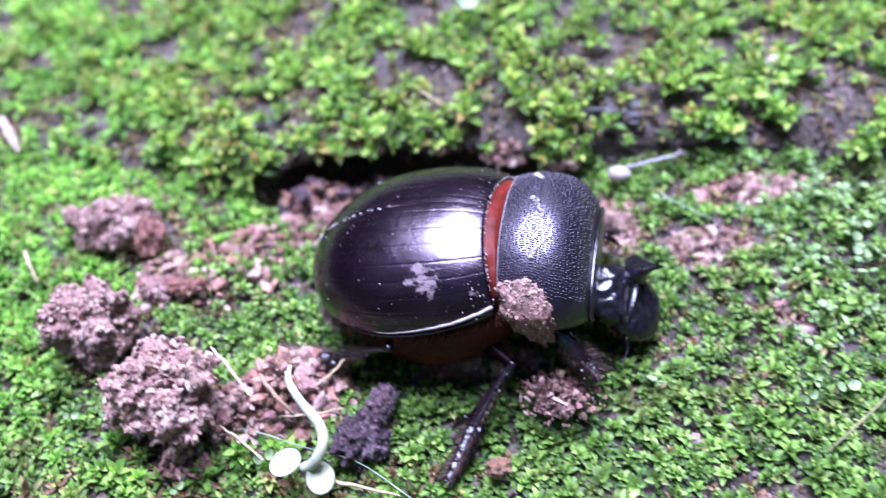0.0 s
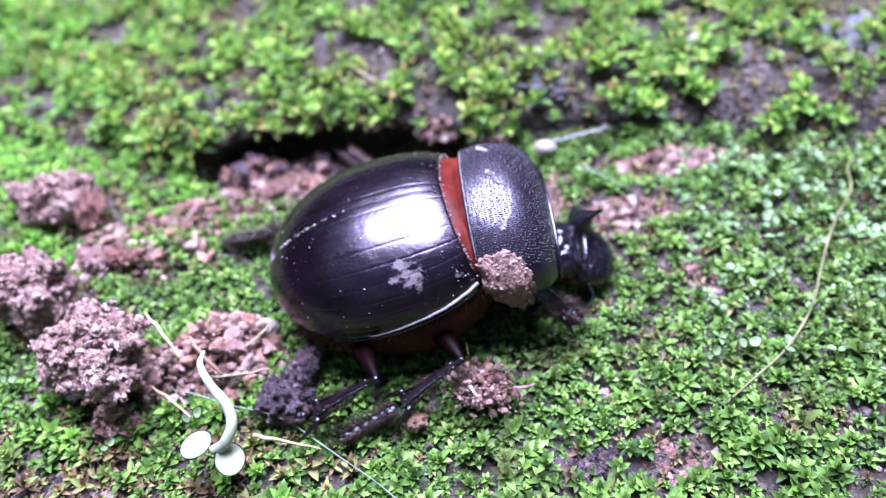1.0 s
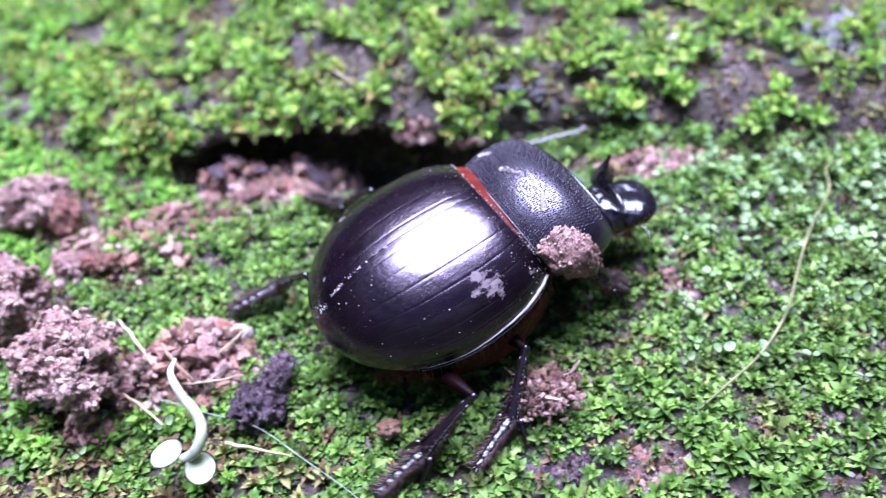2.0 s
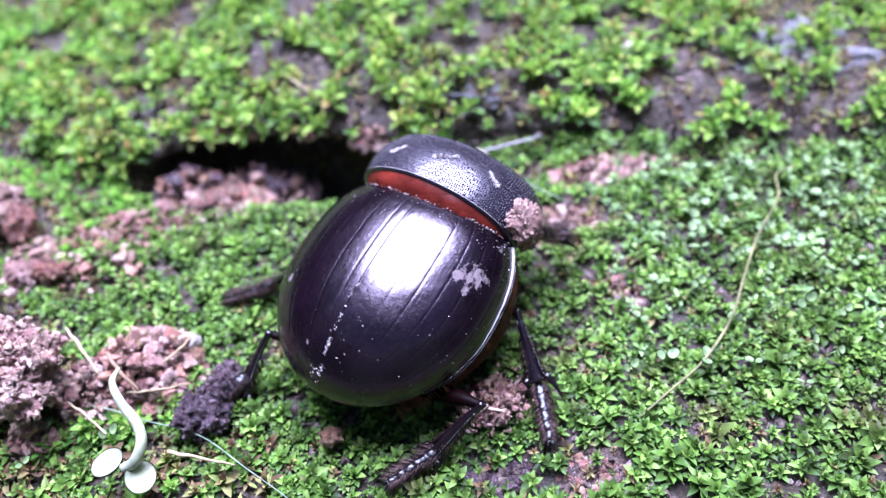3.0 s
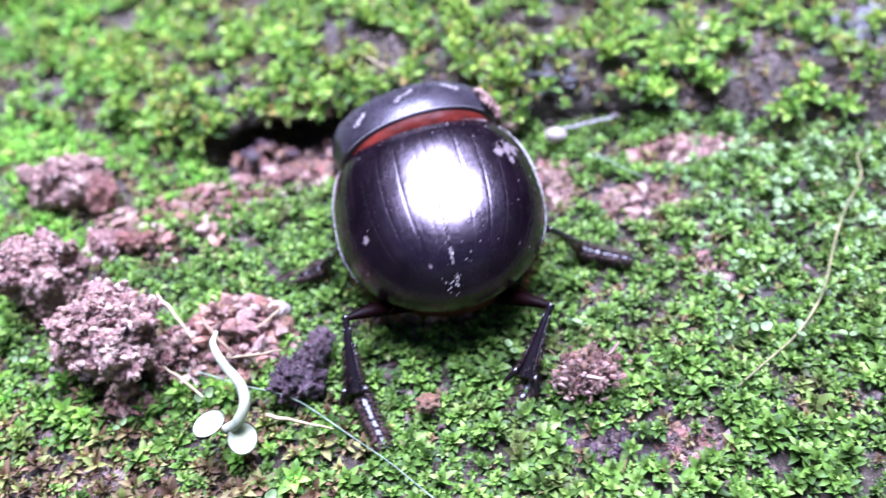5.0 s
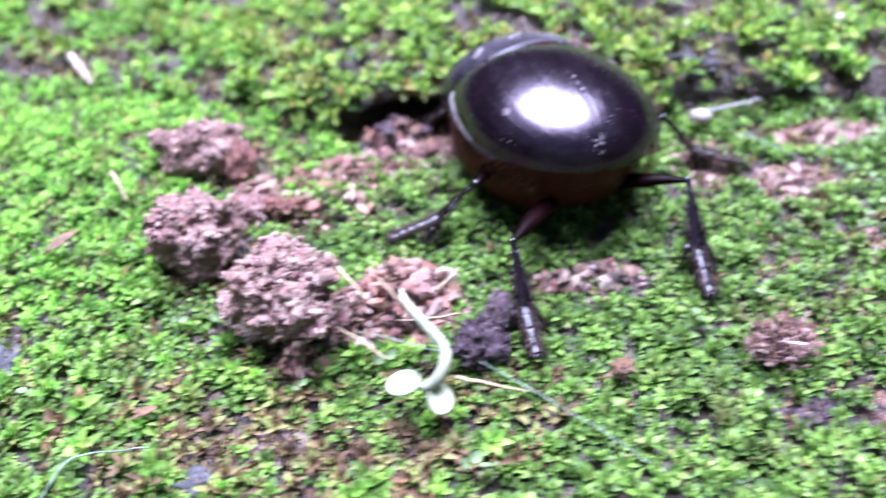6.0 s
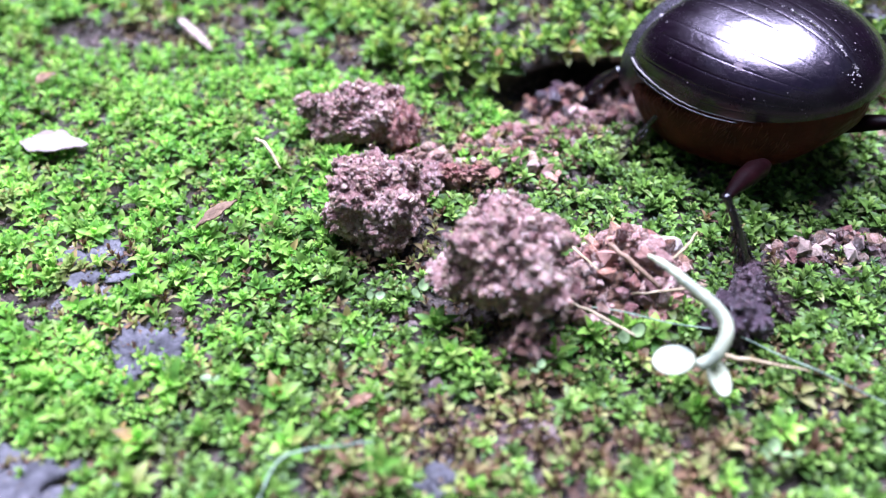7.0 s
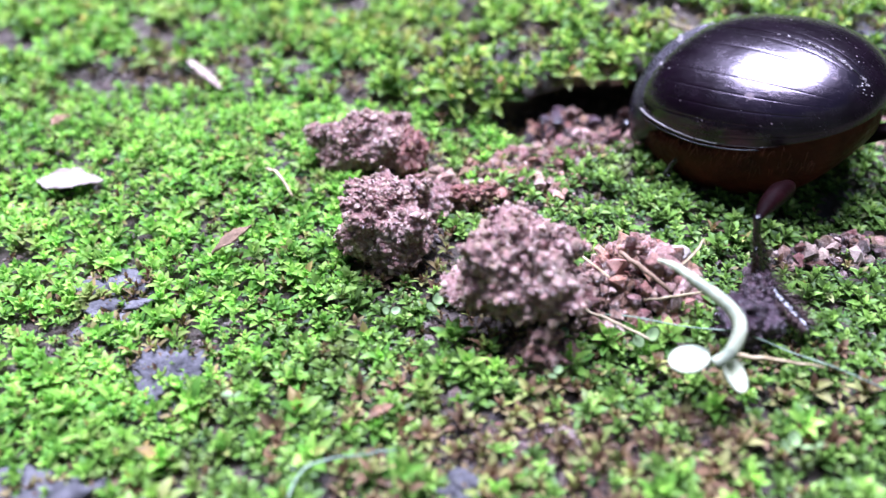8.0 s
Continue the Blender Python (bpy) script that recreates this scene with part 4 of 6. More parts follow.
flake("bark_chip", (-4.32, -0.46, 0.05), (-4.05, -0.32, 0.13), 0.042, M_BARK, "red-brown bark chip propped in the moss", "bark chip")
flake("dry_leaf", (-5.66, 0.68, 0.005), (-5.17, 0.60, 0.0), 0.13, M_SCRAP, "whitish dry leaf scrap on moss", "dry leaf")
flake("petal", (-4.70, 2.34, 0.05), (-4.36, 1.74, 0.04), 0.05, M_SPLINTER, "pinkish white dry petal by the bank", "petal")
flake("bark_chip", (-5.70, 1.44, 0.03), (-5.56, 1.54, 0.04), 0.06, M_RED, "small reddish chip on moss", "bark chip")
flake("bark_chip", (-3.45, -1.98, 0.02), (-3.28, -1.92, 0.05), 0.03, M_RED, "small reddish flake on moss", "bark chip")


def pebble(place, radii, material, label, seed):
    ob = part("pebble", lump(radii, *((0.55, 3.0, 5) if material is M_ROCK else (0.16, 1.6, 4) if material is M_PALE else (0.36, 2.0, 4)), seed), material, None)
    ob.location = Vector(place) * U
    return tagged(ob, label, "pebble")


pebble((0.985, 0.62, 0.05), (0.10, 0.072, 0.065), M_PALE, "pale cream pebble at the end of a twig", 1.2)
pebble((2.52, 1.50, 0.34), (0.09, 0.08, 0.07), M_PALE, "pinkish white pebble on the bank", 2.6)
pebble((-0.31, -1.93, 0.05), (0.08, 0.065, 0.055), M_RED, "orange-brown grit pebble on moss", 3.4)
pebble((-1.38, -0.97, 0.02), (0.10, 0.07, 0.06), M_PALE, "pale grit pebble on moss", 4.9)
pebble((-4.90, -0.66, -0.12), (0.24, 0.28, 0.09), M_ROCK, "flat grey stone bared among moss", 6.0)
pebble((-4.55, -1.40, -0.14), (0.22, 0.24, 0.13), M_ROCK, "rough dark grey stone among moss", 7.2)
pebble((-5.15, -2.22, -0.10), (0.45, 0.26, 0.12), M_ROCK, "flat bluish grey stone among moss", 8.3)
pebble((3.95, 1.40, 0.12), (0.70, 0.45, 0.14), M_ROCK, "broad weathered grey stone in the bank", 9.4)
pebble((1.05, 1.18, 0.14), (0.36, 0.15, 0.16), M_ROCK, "dark stone in the bank edge", 10.4)
pebble((-2.98, -2.44, -0.08), (0.16, 0.12, 0.08), M_ROCK, "small bluish stone among brown moss", 11.1)


def round_leaf_pair():
    """Two thin round leaves side by side on a short stalk."""
    root = thing("leaf_pair", (2.05, -1.61, 0.05), "pair of pale round leaves lying in the moss", "leaf", "pale leaf pairs")
    for sgn in (-1, 1):
        s, a = np.linspace(0, 1, 5), np.linspace(0, 2 * np.pi, 16, endpoint=False)
        c = np.array([sgn * 0.043, 0, 0.012])
        r = 0.045
        q = r * (1 + 0.10 * np.sin(2 * a + sgn) + 0.06 * np.sin(3 * a)) * (1.0 if sgn > 0 else 0.86)
        dip = 0.012 * np.sin(a + sgn)
        top = [c + np.stack([k * q * np.cos(a), k * q * np.sin(a), 0.010 * k * k + 0.006 * (1 - k**4) + dip * k], -1) for k in s]
        low = [c + np.stack([k * q * np.cos(a), k * q * np.sin(a), 0.010 * k * k - 0.004 * (1 - k**4) + dip * k], -1) for k in s[::-1]]
        mesh_object("leaf", np.vstack(top + low), grid_faces(10, 16, True), M_ROUND, root)
    mesh_object("stalk", *tube(spline([(0, 0, 0.012), (0, 0.01, -0.04), (0.01, 0.0, -0.12)], 6), [0.006], 5), M_ROUND, root)
    return root


PAIR = round_leaf_pair()
LEAVES = [(3.2, 0.12), (3.55, 0.2), (3.8, 0.05), (4.05, 0.22), (3.95, -0.35), (4.2, -0.8), (3.0, -0.95), (3.4, -1.4), (2.85, 0.2), (2.15, -0.95), (2.95, -0.15), (3.3, -0.75), (3.45, -1.05), (2.9, -1.95), (3.55, -1.6), (2.35, 0.15), (3.85, -0.6), (1.95, -1.25), (2.45, -1.0), (2.31, -1.67), (1.78, -1.65), (2.62, -0.22), (2.81, -0.44), (2.59, -0.54), (2.70, -0.52), (2.78, -0.79), (3.56, -0.46), (3.41, -0.25), (3.15, -1.29), (3.07, -1.66), (3.20, -1.75), (3.66, -0.26), (4.0, -0.17), (3.73, -0.97),
          (2.62, -1.74), (2.62, 0.05), (1.25, 0.28), (-2.32, -1.61), (-2.39, -1.87), (-1.83, -1.70), (-2.97, -1.20), (-3.23, -1.22), (-4.13, -1.73), (-1.38, -2.53), (-1.26, -2.57), (0.82, -1.42), (0.30, -1.55)]
spot = np.random.default_rng(21)
LEAVES += [(float(x), float(y)) for x, y in zip(spot.uniform(2.1, 4.4, 34), spot.normal(-0.25, 0.42, 34))]
for k, (x, y) in enumerate(LEAVES):
    z = rng.uniform(0.055, 0.085) if y < 0.5 and x < 0 else rng.uniform(0.03, 0.065)
    copy_thing(PAIR, pose(x * U, y * U, z * U, rng.uniform(-22, 32), rng.uniform(-25, 25), rng.uniform(0, 180)) @ Matrix.Scale(rng.uniform(0.62, 1.02), 4))


def tall_leaf():
    root = thing("leaf_sprig", (-0.08, 2.75, 0.30), "small sprig with a round pale green leaf on the bank", "plant", "")
    mesh_object("stalk", *tube(spline([(0, 0, -0.05), (0.02, -0.1, 0.15), (0.0, -0.2, 0.32)], 12), [0.02, 0.015], 6), M_MOSS, root)
    s, a = np.linspace(0, 1, 6), np.linspace(0, 2 * np.pi, 22, endpoint=False)
    c = np.array([0.0, -0.24, 0.34])
    top = [c + np.stack([k * 0.13 * np.cos(a), k * 0.10 * np.sin(a), 0.02 * k * k + 0.05 * np.sin(a) * k + 0 * a + 0.006 * (1 - k**4)], -1) for k in s]
    low = [c + np.stack([k * 0.13 * np.cos(a), k * 0.10 * np.sin(a), 0.02 * k * k + 0.05 * np.sin(a) * k + 0 * a - 0.006 * (1 - k**4)], -1) for k in s[::-1]]
    mesh_object("leaf", np.vstack(top + low), grid_faces(12, 22, True), M_ROUND, root)


tall_leaf()


# ------------------------------------------------------------------ the beetle
# x runs forward, y to its left, z up; the origin lies on the moss under its middle.
SWEEP = 0.07                                     # how far the front edge of the wing cases lies back on the crown
EA, EB, EC, EZ = 0.865, 0.765, 0.445, 0.524       # half length, half width, height of the dome, its base line
NECK = (0.64, 0.0, 0.62)
SKULL = (0.66, -0.07, -0.42)


def dome(x):
    """Half size of the wing-case section at x, as a share of the middle."""
    e = np.where(x > 0, 2.7, 2.05)
    return np.clip(1 - np.abs(x / EA) ** e, 0, 1) ** (1 / np.where(x > 0, 2.3, 2.0))


def elytron(side, root):
    nx, na = 90, 240
    u = np.linspace(0, 1, nx)
    x = -EA * np.cos(np.pi * np.clip(u, 0, 1) * 0.745)            # dense at the tip, ends at the front edge
    x = np.clip(x, -EA * 0.9995, 0.615)
    a = np.linspace(np.radians(90), np.radians(-2), na)
    g = np.zeros(na)
    for k in np.linspace(84, 6, 8):
        g += np.exp(-((np.degrees(a) - k) / 0.65) ** 2)
    r = dome(x)[:, None]
    groove = 1 - 0.0024 * g[None] * np.clip((x[:, None] + 0.84) * 5, 0, 1)
    flare = 1 + 0.012 * np.exp(-((np.degrees(a) + 4) / 6) ** 2)[None]
    lift = 0.0012 * np.exp(-((np.degrees(a) - 90) / 2.0) ** 2)[None]
    y = np.cos(a)[None] * EB * r * groove * flare
    z = EZ + np.sin(a)[None] * EC * r * groove - lift
    y = np.maximum(y, 0.003 * r)
    back = SWEEP * np.clip(np.sin(a), 0, 1)[None] ** 2 * np.clip((x[:, None] + 0.1) / 0.71, 0, 1) ** 2
    v = np.stack([x[:, None] - back, side * y, z], -1)
    rim = np.stack([0.60 - SWEEP * np.clip(np.sin(a), 0, 1) ** 2, side * np.cos(a) * EB * dome(np.array([0.6])) * 0.9, EZ + np.sin(a) * EC * dome(np.array([0.6])) * 0.86], -1)
    v = np.concatenate([v, rim[None]])
    f = grid_faces(nx + 1, na)
    if side < 0:
        f = f[:, ::-1]
    ob = mesh_object("elytron", v.reshape(-1, 3), f, M_ELYTRA, root, "glossy black grooved wing case with dust specks")
    # raised edge along the flank
    for lo, hi, radii, m, text in ((-0.22, 0.60, [0.013, 0.012, 0.008, 0.004, 0.002], M_DUSTLINE, "raised pale worn side ridge"), (-0.55, -0.20, [0.004, 0.003], M_SHELL, "thin dark side ridge")):
        xs = np.linspace(hi, lo, 30)
        ang = np.radians(np.interp(xs, [-0.52, 0.0, 0.6], [-3, 0, 8]))
        rr = dome(xs)
        line = np.stack([xs, side * np.cos(ang) * EB * rr * 1.012, EZ + np.sin(ang) * EC * rr], -1) + rng.normal(0, 0.0015, (30, 3))
        mesh_object("side_ridge", *tube(line, [r * (1.0 if side < 0 else 0.5) for r in radii], 6), m, ob, text)
    xs = np.linspace(0.52, -0.45, 34)
    rr = dome(xs)
    ang = np.radians(np.interp(xs, [-0.52, 0.0, 0.6], [-6, -4, 3]))
    line = np.stack([xs, side * np.cos(ang) * EB * rr * 1.02, EZ + np.sin(ang) * EC * rr], -1)
    mesh_object("lower_ridge", *tube(line, [0.005, 0.009, 0.005], 6), M_SHELL, ob)
    return ob


def front_edge(root):
    """Row of pale grains along the front edge of the wing cases."""
    n = 170
    a = np.radians(rng.uniform(5, 175, n))
    r = dome(np.array([0.605]))[0]
    p = np.stack([0.605 - SWEEP * np.sin(a) ** 2 + rng.normal(0, 0.008, n), np.cos(a) * EB * r * 0.99, EZ + np.sin(a) * EC * r * 0.99], -1)
    ob = mesh_object("front_grains", *crumbs(p, rng.uniform(0.002, 0.007, n)), M_DUSTLINE, root, "pale dust along the wing-case edge", smooth=False)
    return tagged(ob, kind="stuff")


def seam_dust(root):
    """Pale earth caught in the seam between the wing cases and near their tips."""
    n = 240
    x = np.concatenate([rng.uniform(-0.80, -0.12, 90) , rng.normal(-0.64, 0.07, 90), rng.normal(-0.76, 0.04, 30)])
    y = np.concatenate([rng.normal(0, 0.006, 90), rng.normal(0.002, 0.007, 90), rng.normal(0.03, 0.035, 30)])
    k = np.sin(37 * x) + np.sin(83 * x + 1) > -0.3
    x, y = np.clip(x[k], -0.83, 0), y[k]
    r = dome(x)
    z = EZ + EC * r * np.sqrt(1 - np.clip(y / (EB * r), -0.99, 0.99) ** 2)
    ob = mesh_object("seam_dust", *crumbs(np.stack([x, y, z], -1), rng.uniform(0.002, 0.007, len(x))), M_DUSTLINE, root, "pale earth in the wing-case seam", smooth=False)
    return tagged(ob, kind="stuff")


def back_dust(root):
    """Fine pale specks scattered over the wing cases, thickest along their front and far sides."""
    n = 260
    x = np.where(rng.uniform(0, 1, n) < 0.45, 0.60 - np.abs(rng.normal(0, 0.10, n)), rng.uniform(-0.78, 0.58, n))
    a = np.radians(np.where(rng.uniform(0, 1, n) < 0.4, rng.uniform(100, 172, n), rng.uniform(8, 172, n)))
    r = dome(x)
    p = np.stack([x - SWEEP * np.sin(a) ** 2 * np.clip((x + 0.1) / 0.71, 0, 1) ** 2, np.cos(a) * EB * r * 1.001, EZ + np.sin(a) * EC * r * 1.001], -1)
    ob = mesh_object("dust_specks", *crumbs(p, 0.0014 + 0.0050 * rng.uniform(0, 1, n) ** 5), M_DUSTLINE, root, "fine pale dust specks", smooth=False)
    return tagged(ob, kind="stuff")


def shell_sheet(xs, half, top, base, low, sides=56, power=2.0):
    """A closed body part lofted along x: half widths, top and base heights, and how far it hangs below the base."""
    a = np.linspace(0, 2 * np.pi, sides, endpoint=False)
    c, s = np.cos(a), np.sin(a)
    c, s = np.sign(c) * np.abs(c) ** (2 / power), np.sign(s) * np.abs(s) ** (2 / power)
    rings = [np.stack([np.full(sides, x), c * w, b + np.where(s > 0, s * (t - b), s * l)], -1) for x, w, t, b, l in zip(xs, half, top, base, low)]
    v = np.vstack(rings + [[np.mean(rings[0], 0)], [np.mean(rings[-1], 0)]])
    n = len(rings)
    f = [tuple(q) for q in grid_faces(n, sides, True)]
    f += [((k + 1) % sides, k, n * sides) for k in range(sides)] + [((n - 1) * sides + k, (n - 1) * sides + (k + 1) % sides, n * sides + 1) for k in range(sides)]
    return v, f


def lofted(keys, n):
    """Smooth values between key rows of x and sizes."""
    k = spline(keys, n)
    return [k[:, i] for i in range(k.shape[1])]


def leg_shapes(kind):
    """Thigh, shin and foot of one leg, each along its own x from the joint outward."""
    lf, lt, la = {"front": (0.46, 0.42, 0.16), "middle": (0.60, 0.50, 0.42), "hind": (0.66, 0.52, 0.40)}[kind]
    fat = {"front": [0.022, 0.036, 0.058, 0.075, 0.05], "middle": [0.026, 0.052, 0.082, 0.095, 0.06], "hind": [0.024, 0.046, 0.070, 0.080, 0.05]}[kind]
    thigh = tube(spline([(0, 0, 0), (0.3 * lf, 0, 0.015), (0.7 * lf, 0, 0.01), (lf, 0, 0)], 18), fat, 16, 0.72)
    wide = {"front": [0.035, 0.05, 0.075, 0.085, 0.06], "middle": [0.026, 0.025, 0.027, 0.031, 0.038, 0.050, 0.078], "hind": [0.027, 0.027, 0.031, 0.037, 0.044, 0.056, 0.080]}[kind]
    steps = np.linspace(0, 1, len(wide))
    n = 34
    p = spline([(-0.02, 0, 0), (0.33 * lt, 0, 0.016), (0.66 * lt, 0, 0.010), (lt, 0, 0)], n)
    r = np.interp(np.linspace(0, 1, n), steps, wide)
    a = np.linspace(0, 2 * np.pi, 16, endpoint=False)
    deep = np.interp(np.linspace(0, 1, n), [0, 0.6, 1], [0.95, 0.62, 0.42])[:, None]
    # section with a crest on top and flat flanks, knobbly along its edges
    crest = 1 - (1 - 1.1 / (np.abs(np.cos(a)) + np.abs(np.sin(a))))[None] * np.linspace(0.3, 1, n)[:, None]
    knob = 1 + 0.06 * np.sin(np.linspace(0, 40, n))[:, None] * np.abs(np.cos(a))[None]
    sv = np.stack([np.repeat(p[:, :1], 16, 1), p[:, 1:2] + r[:, None] * np.cos(a)[None] * knob, p[:, 2:3] + r[:, None] * deep * np.sin(a)[None] * crest], -1).reshape(-1, 3)
    sv = np.vstack([sv, p[:1], p[-1:]])
    sf = [tuple(q) for q in grid_faces(n, 16, True)] + [((k + 1) % 16, k, n * 16) for k in range(16)] + [((n - 1) * 16 + k, (n - 1) * 16 + (k + 1) % 16, n * 16 + 1) for k in range(16)]
    shin = [(sv, sf)]
    width = lambda x: np.interp(x / lt, steps, wide)
    for sgn in (1, -1) if kind != "front" else ():                # two polished keels run to the corners of the flared end
        q = np.linspace(0.12, 1.02, 18)
        w = width(q * lt)
        shin.append(tube(np.stack([q * lt, sgn * w * 0.80, 0.30 * w + 0.012 + 0 * q], -1), [0.005, 0.007, 0.008, 0.006], 7))
        for k in range(16 if sgn > 0 else 0):                     # fine comb of beads along one keel
            x = lt * (0.18 + 0.05 * k)
            w = width(x)
            shin.append(tube([(x, sgn * w * 0.78, 0.32 * w + 0.012), (x + 0.010, sgn * w * 0.95, 0.42 * w + 0.022), (x + 0.018, sgn * (w + 0.006), 0.42 * w + 0.022)], [0.004, 0.004, 0.0015], 5))
    for k in range(4 if kind == "front" else 6):
        x = lt * (0.35 + (0.2 if kind == "front" else 0.11) * k)
        w, ln = width(x), 0.10 if kind == "front" else 0.055
        for sgn in (1, -1) if kind != "front" else (1,):
            shin.append(tube([(x, sgn * w * 0.7, 0), (x + 0.5 * ln, sgn * (w + 0.35 * ln), 0), (x + 1.1 * ln, sgn * (w + 0.5 * ln), -0.01)], [0.012, 0.008, 0.001], 5))
    for sgn, ln in ((1, 0.19), (-1, 0.14)):                       # end spurs
        shin.append(tube(spline([(lt - 0.04, sgn * 0.065, 0), (lt + 0.4 * ln, sgn * 0.115, -0.008), (lt + ln, sgn * 0.14, -0.035)], 8), [0.026, 0.020, 0.012, 0.002], 7))
    ang = rng.uniform(0, 6.283, 90)
    x = rng.uniform(0.1, 1, 90) * lt
    w = width(x)
    fur = hairs(np.stack([x, np.cos(ang) * w * 0.9, np.sin(ang) * w * 0.5], -1), np.stack([np.full(90, 1.6), np.cos(ang), np.sin(ang)], -1), 0.06, 0.003)
    foot, x, pts, rad = [], 0.0, [], []
    for k in range(5):                                            # five joints, each flaring like a cup
        ln = la * (0.32, 0.20, 0.17, 0.14, 0.17)[k]
        r = (0.047, 0.042, 0.037, 0.032, 0.026)[k]
        pts += [(x + f * ln, 0, g) for f, g in ((0.05, 0), (0.35, 0.004), (0.80, 0.003), (0.93, 0.0))]
        rad += [r * 0.93, r * 0.96, r * 1.0, r * 0.95]
        x += ln
    foot.append(tube(pts, [0.82 * q for q in rad], 8, 0.5))
    for sgn in (1, -1):
        foot.append(tube(spline([(x - 0.01, 0, 0), (x + 0.03, sgn * 0.02, 0.0), (x + 0.07, sgn * 0.035, -0.02)], 5), [0.009, 0.006, 0.001], 5))
    m = 420
    fx, fs = rng.uniform(0, 1, m), rng.choice([-1, 1], m)
    fp = np.stack([fx * la, fs * np.interp(fx, [0, 1], [0.045, 0.024]) * rng.uniform(0.5, 1, m), rng.normal(0, 0.012, m)], -1)
    tuft = hairs(fp, np.stack([np.full(m, 1.1), fs * 1.0, rng.normal(0, 0.5, m)], -1), 0.10, 0.0035)
    m = 150                                                        # dense fringe along both edges and the flared end
    t, sd = rng.uniform(0.2, 1.0, m) ** 0.6, rng.choice([-1, 1], m)
    w = width(t * lt)
    edge = hairs(np.stack([t * lt, sd * w * 0.95, rng.normal(0, 0.012, m)], -1), np.stack([np.full(m, 0.9), sd * 1.0, rng.normal(-0.2, 0.3, m)], -1), 0.085, 0.0035)
    return thigh, joined(shin), joined([fur, edge]), joined(foot), tuft


def build_beetle():
    root = thing("beetle", (0, 0, 0), "glossy black horned dung beetle crawling over moss", "beetle")
    elytron(1, root)
    elytron(-1, root)
    front_edge(root)
    seam_dust(root)
    back_dust(root)
    keys = [(-0.84, 0.06, 0.54, 0.50, 0.05), (-0.72, 0.27, 0.56, 0.44, 0.22), (-0.42, 0.57, 0.50, 0.40, 0.45), (0.0, 0.755, 0.50, 0.38, 0.47), (0.35, 0.74, 0.50, 0.38, 0.42), (0.60, 0.63, 0.52, 0.40, 0.32), (0.78, 0.42, 0.52, 0.44, 0.22)]
    mesh_object("underside", *shell_sheet(*lofted(keys, 30), power=3.0), M_BELLY, root, "red-brown hairy underside")
    keys = [(0.22, 0.48, 0.80, 0.56, 0.24), (0.36, 0.55, 0.870, 0.56, 0.28), (0.52, 0.575, 0.868, 0.56, 0.28), (0.66, 0.55, 0.80, 0.56, 0.28), (0.80, 0.44, 0.66, 0.52, 0.24)]
    nv, nf = shell_sheet(*lofted(keys, 40), sides=96)
    nv[:, 2] += 0.004 * np.sin(85 * nv[:, 1] + 4 * np.sin(17 * nv[:, 0])) * np.sin(31 * nv[:, 1] + 5 * nv[:, 0] + 1) * (nv[:, 2] > 0.6)
    mesh_object("neck_membrane", nv, nf, M_NECK, root, "wrinkled red-brown membrane between the shells")
    n = 460
    x = rng.uniform(-0.70, 0.62, n)
    sd = rng.choice([-1, 1], n)
    w = np.interp(x, [-0.84, -0.7, -0.4, 0, 0.35, 0.62], [0.1, 0.44, 0.665, 0.738, 0.715, 0.615])
    zz = rng.uniform(0.28, 0.50, n)
    ob = mesh_object("fringe", *hairs(np.stack([x, sd * w * np.interp(zz, [0.2, 0.45], [0.90, 1.03]), zz], -1), np.stack([0 * x - 0.3, sd * 1.0, 0 * x - 0.35], -1), 0.075), M_HAIR, root, "rusty hair fringe below the wing cases")
    tagged(ob, kind="stuff")

    # pronotum, turning on the neck; its own origin is the joint
    keys = [(-0.06, 0.605, 0.265, -0.10, 0.08), (-0.03, 0.635, 0.28, -0.10, 0.12), (0.12, 0.665, 0.305, -0.11, 0.17), (0.28, 0.66, 0.295, -0.13, 0.20), (0.41, 0.63, 0.235, -0.15, 0.20), (0.50, 0.565, 0.12, -0.18, 0.17), (0.56, 0.48, -0.03, -0.21, 0.12), (0.58, 0.40, -0.12, -0.23, 0.07)]
    pv, pf = shell_sheet(*lofted(keys, 46), sides=84, power=2.05)
    sweep = lambda x, z: 0.06 * np.clip((0.30 - z) / 0.42, 0, 1.2) * np.clip(1 - x / 0.5, 0, 1)      # flanks lie further forward than the crown
    pv[:, 0] += sweep(pv[:, 0], pv[:, 2])
    pro = mesh_object("pronotum", pv, pf, M_PRONOTUM, root, "black grainy pronotum with pale scratches")
    fine = lofted(keys, 200)
    back = [(-0.20, 0.40, 0.14, -0.10, 0.05), (-0.13, 0.53, 0.22, -0.10, 0.07), (-0.062, 0.590, 0.255, -0.10, 0.08), (-0.04, 0.60, 0.262, -0.10, 0.08)]
    mv, mf = shell_sheet(*lofted(back, 14), sides=84, power=2.05)
    mv[:, 0] += sweep(mv[:, 0], mv[:, 2])
    mesh_object("joint_skin", mv, mf, M_NECK, pro, "red-brown skin under its rear rim")

    def on_shield(x, y):
        w, tp, b = (np.interp(x, fine[0], fine[i]) for i in (1, 2, 3))
        return b + (tp - b) * (1 - np.clip(np.abs(y) / w, 0, 1) ** 2.05) ** (1 / 2.05)
    gx, gy = np.meshgrid(np.arange(-0.03, 0.54, 0.022), np.arange(-0.62, 0.63, 0.0155), indexing="ij")
    gx, gy = gx.ravel() + rng.uniform(-0.007, 0.007, gx.size), gy.ravel() + 0.009 * np.sin(23 * gx.ravel() + 5 * gy.ravel()) + rng.uniform(-0.0025, 0.0025, gx.size)
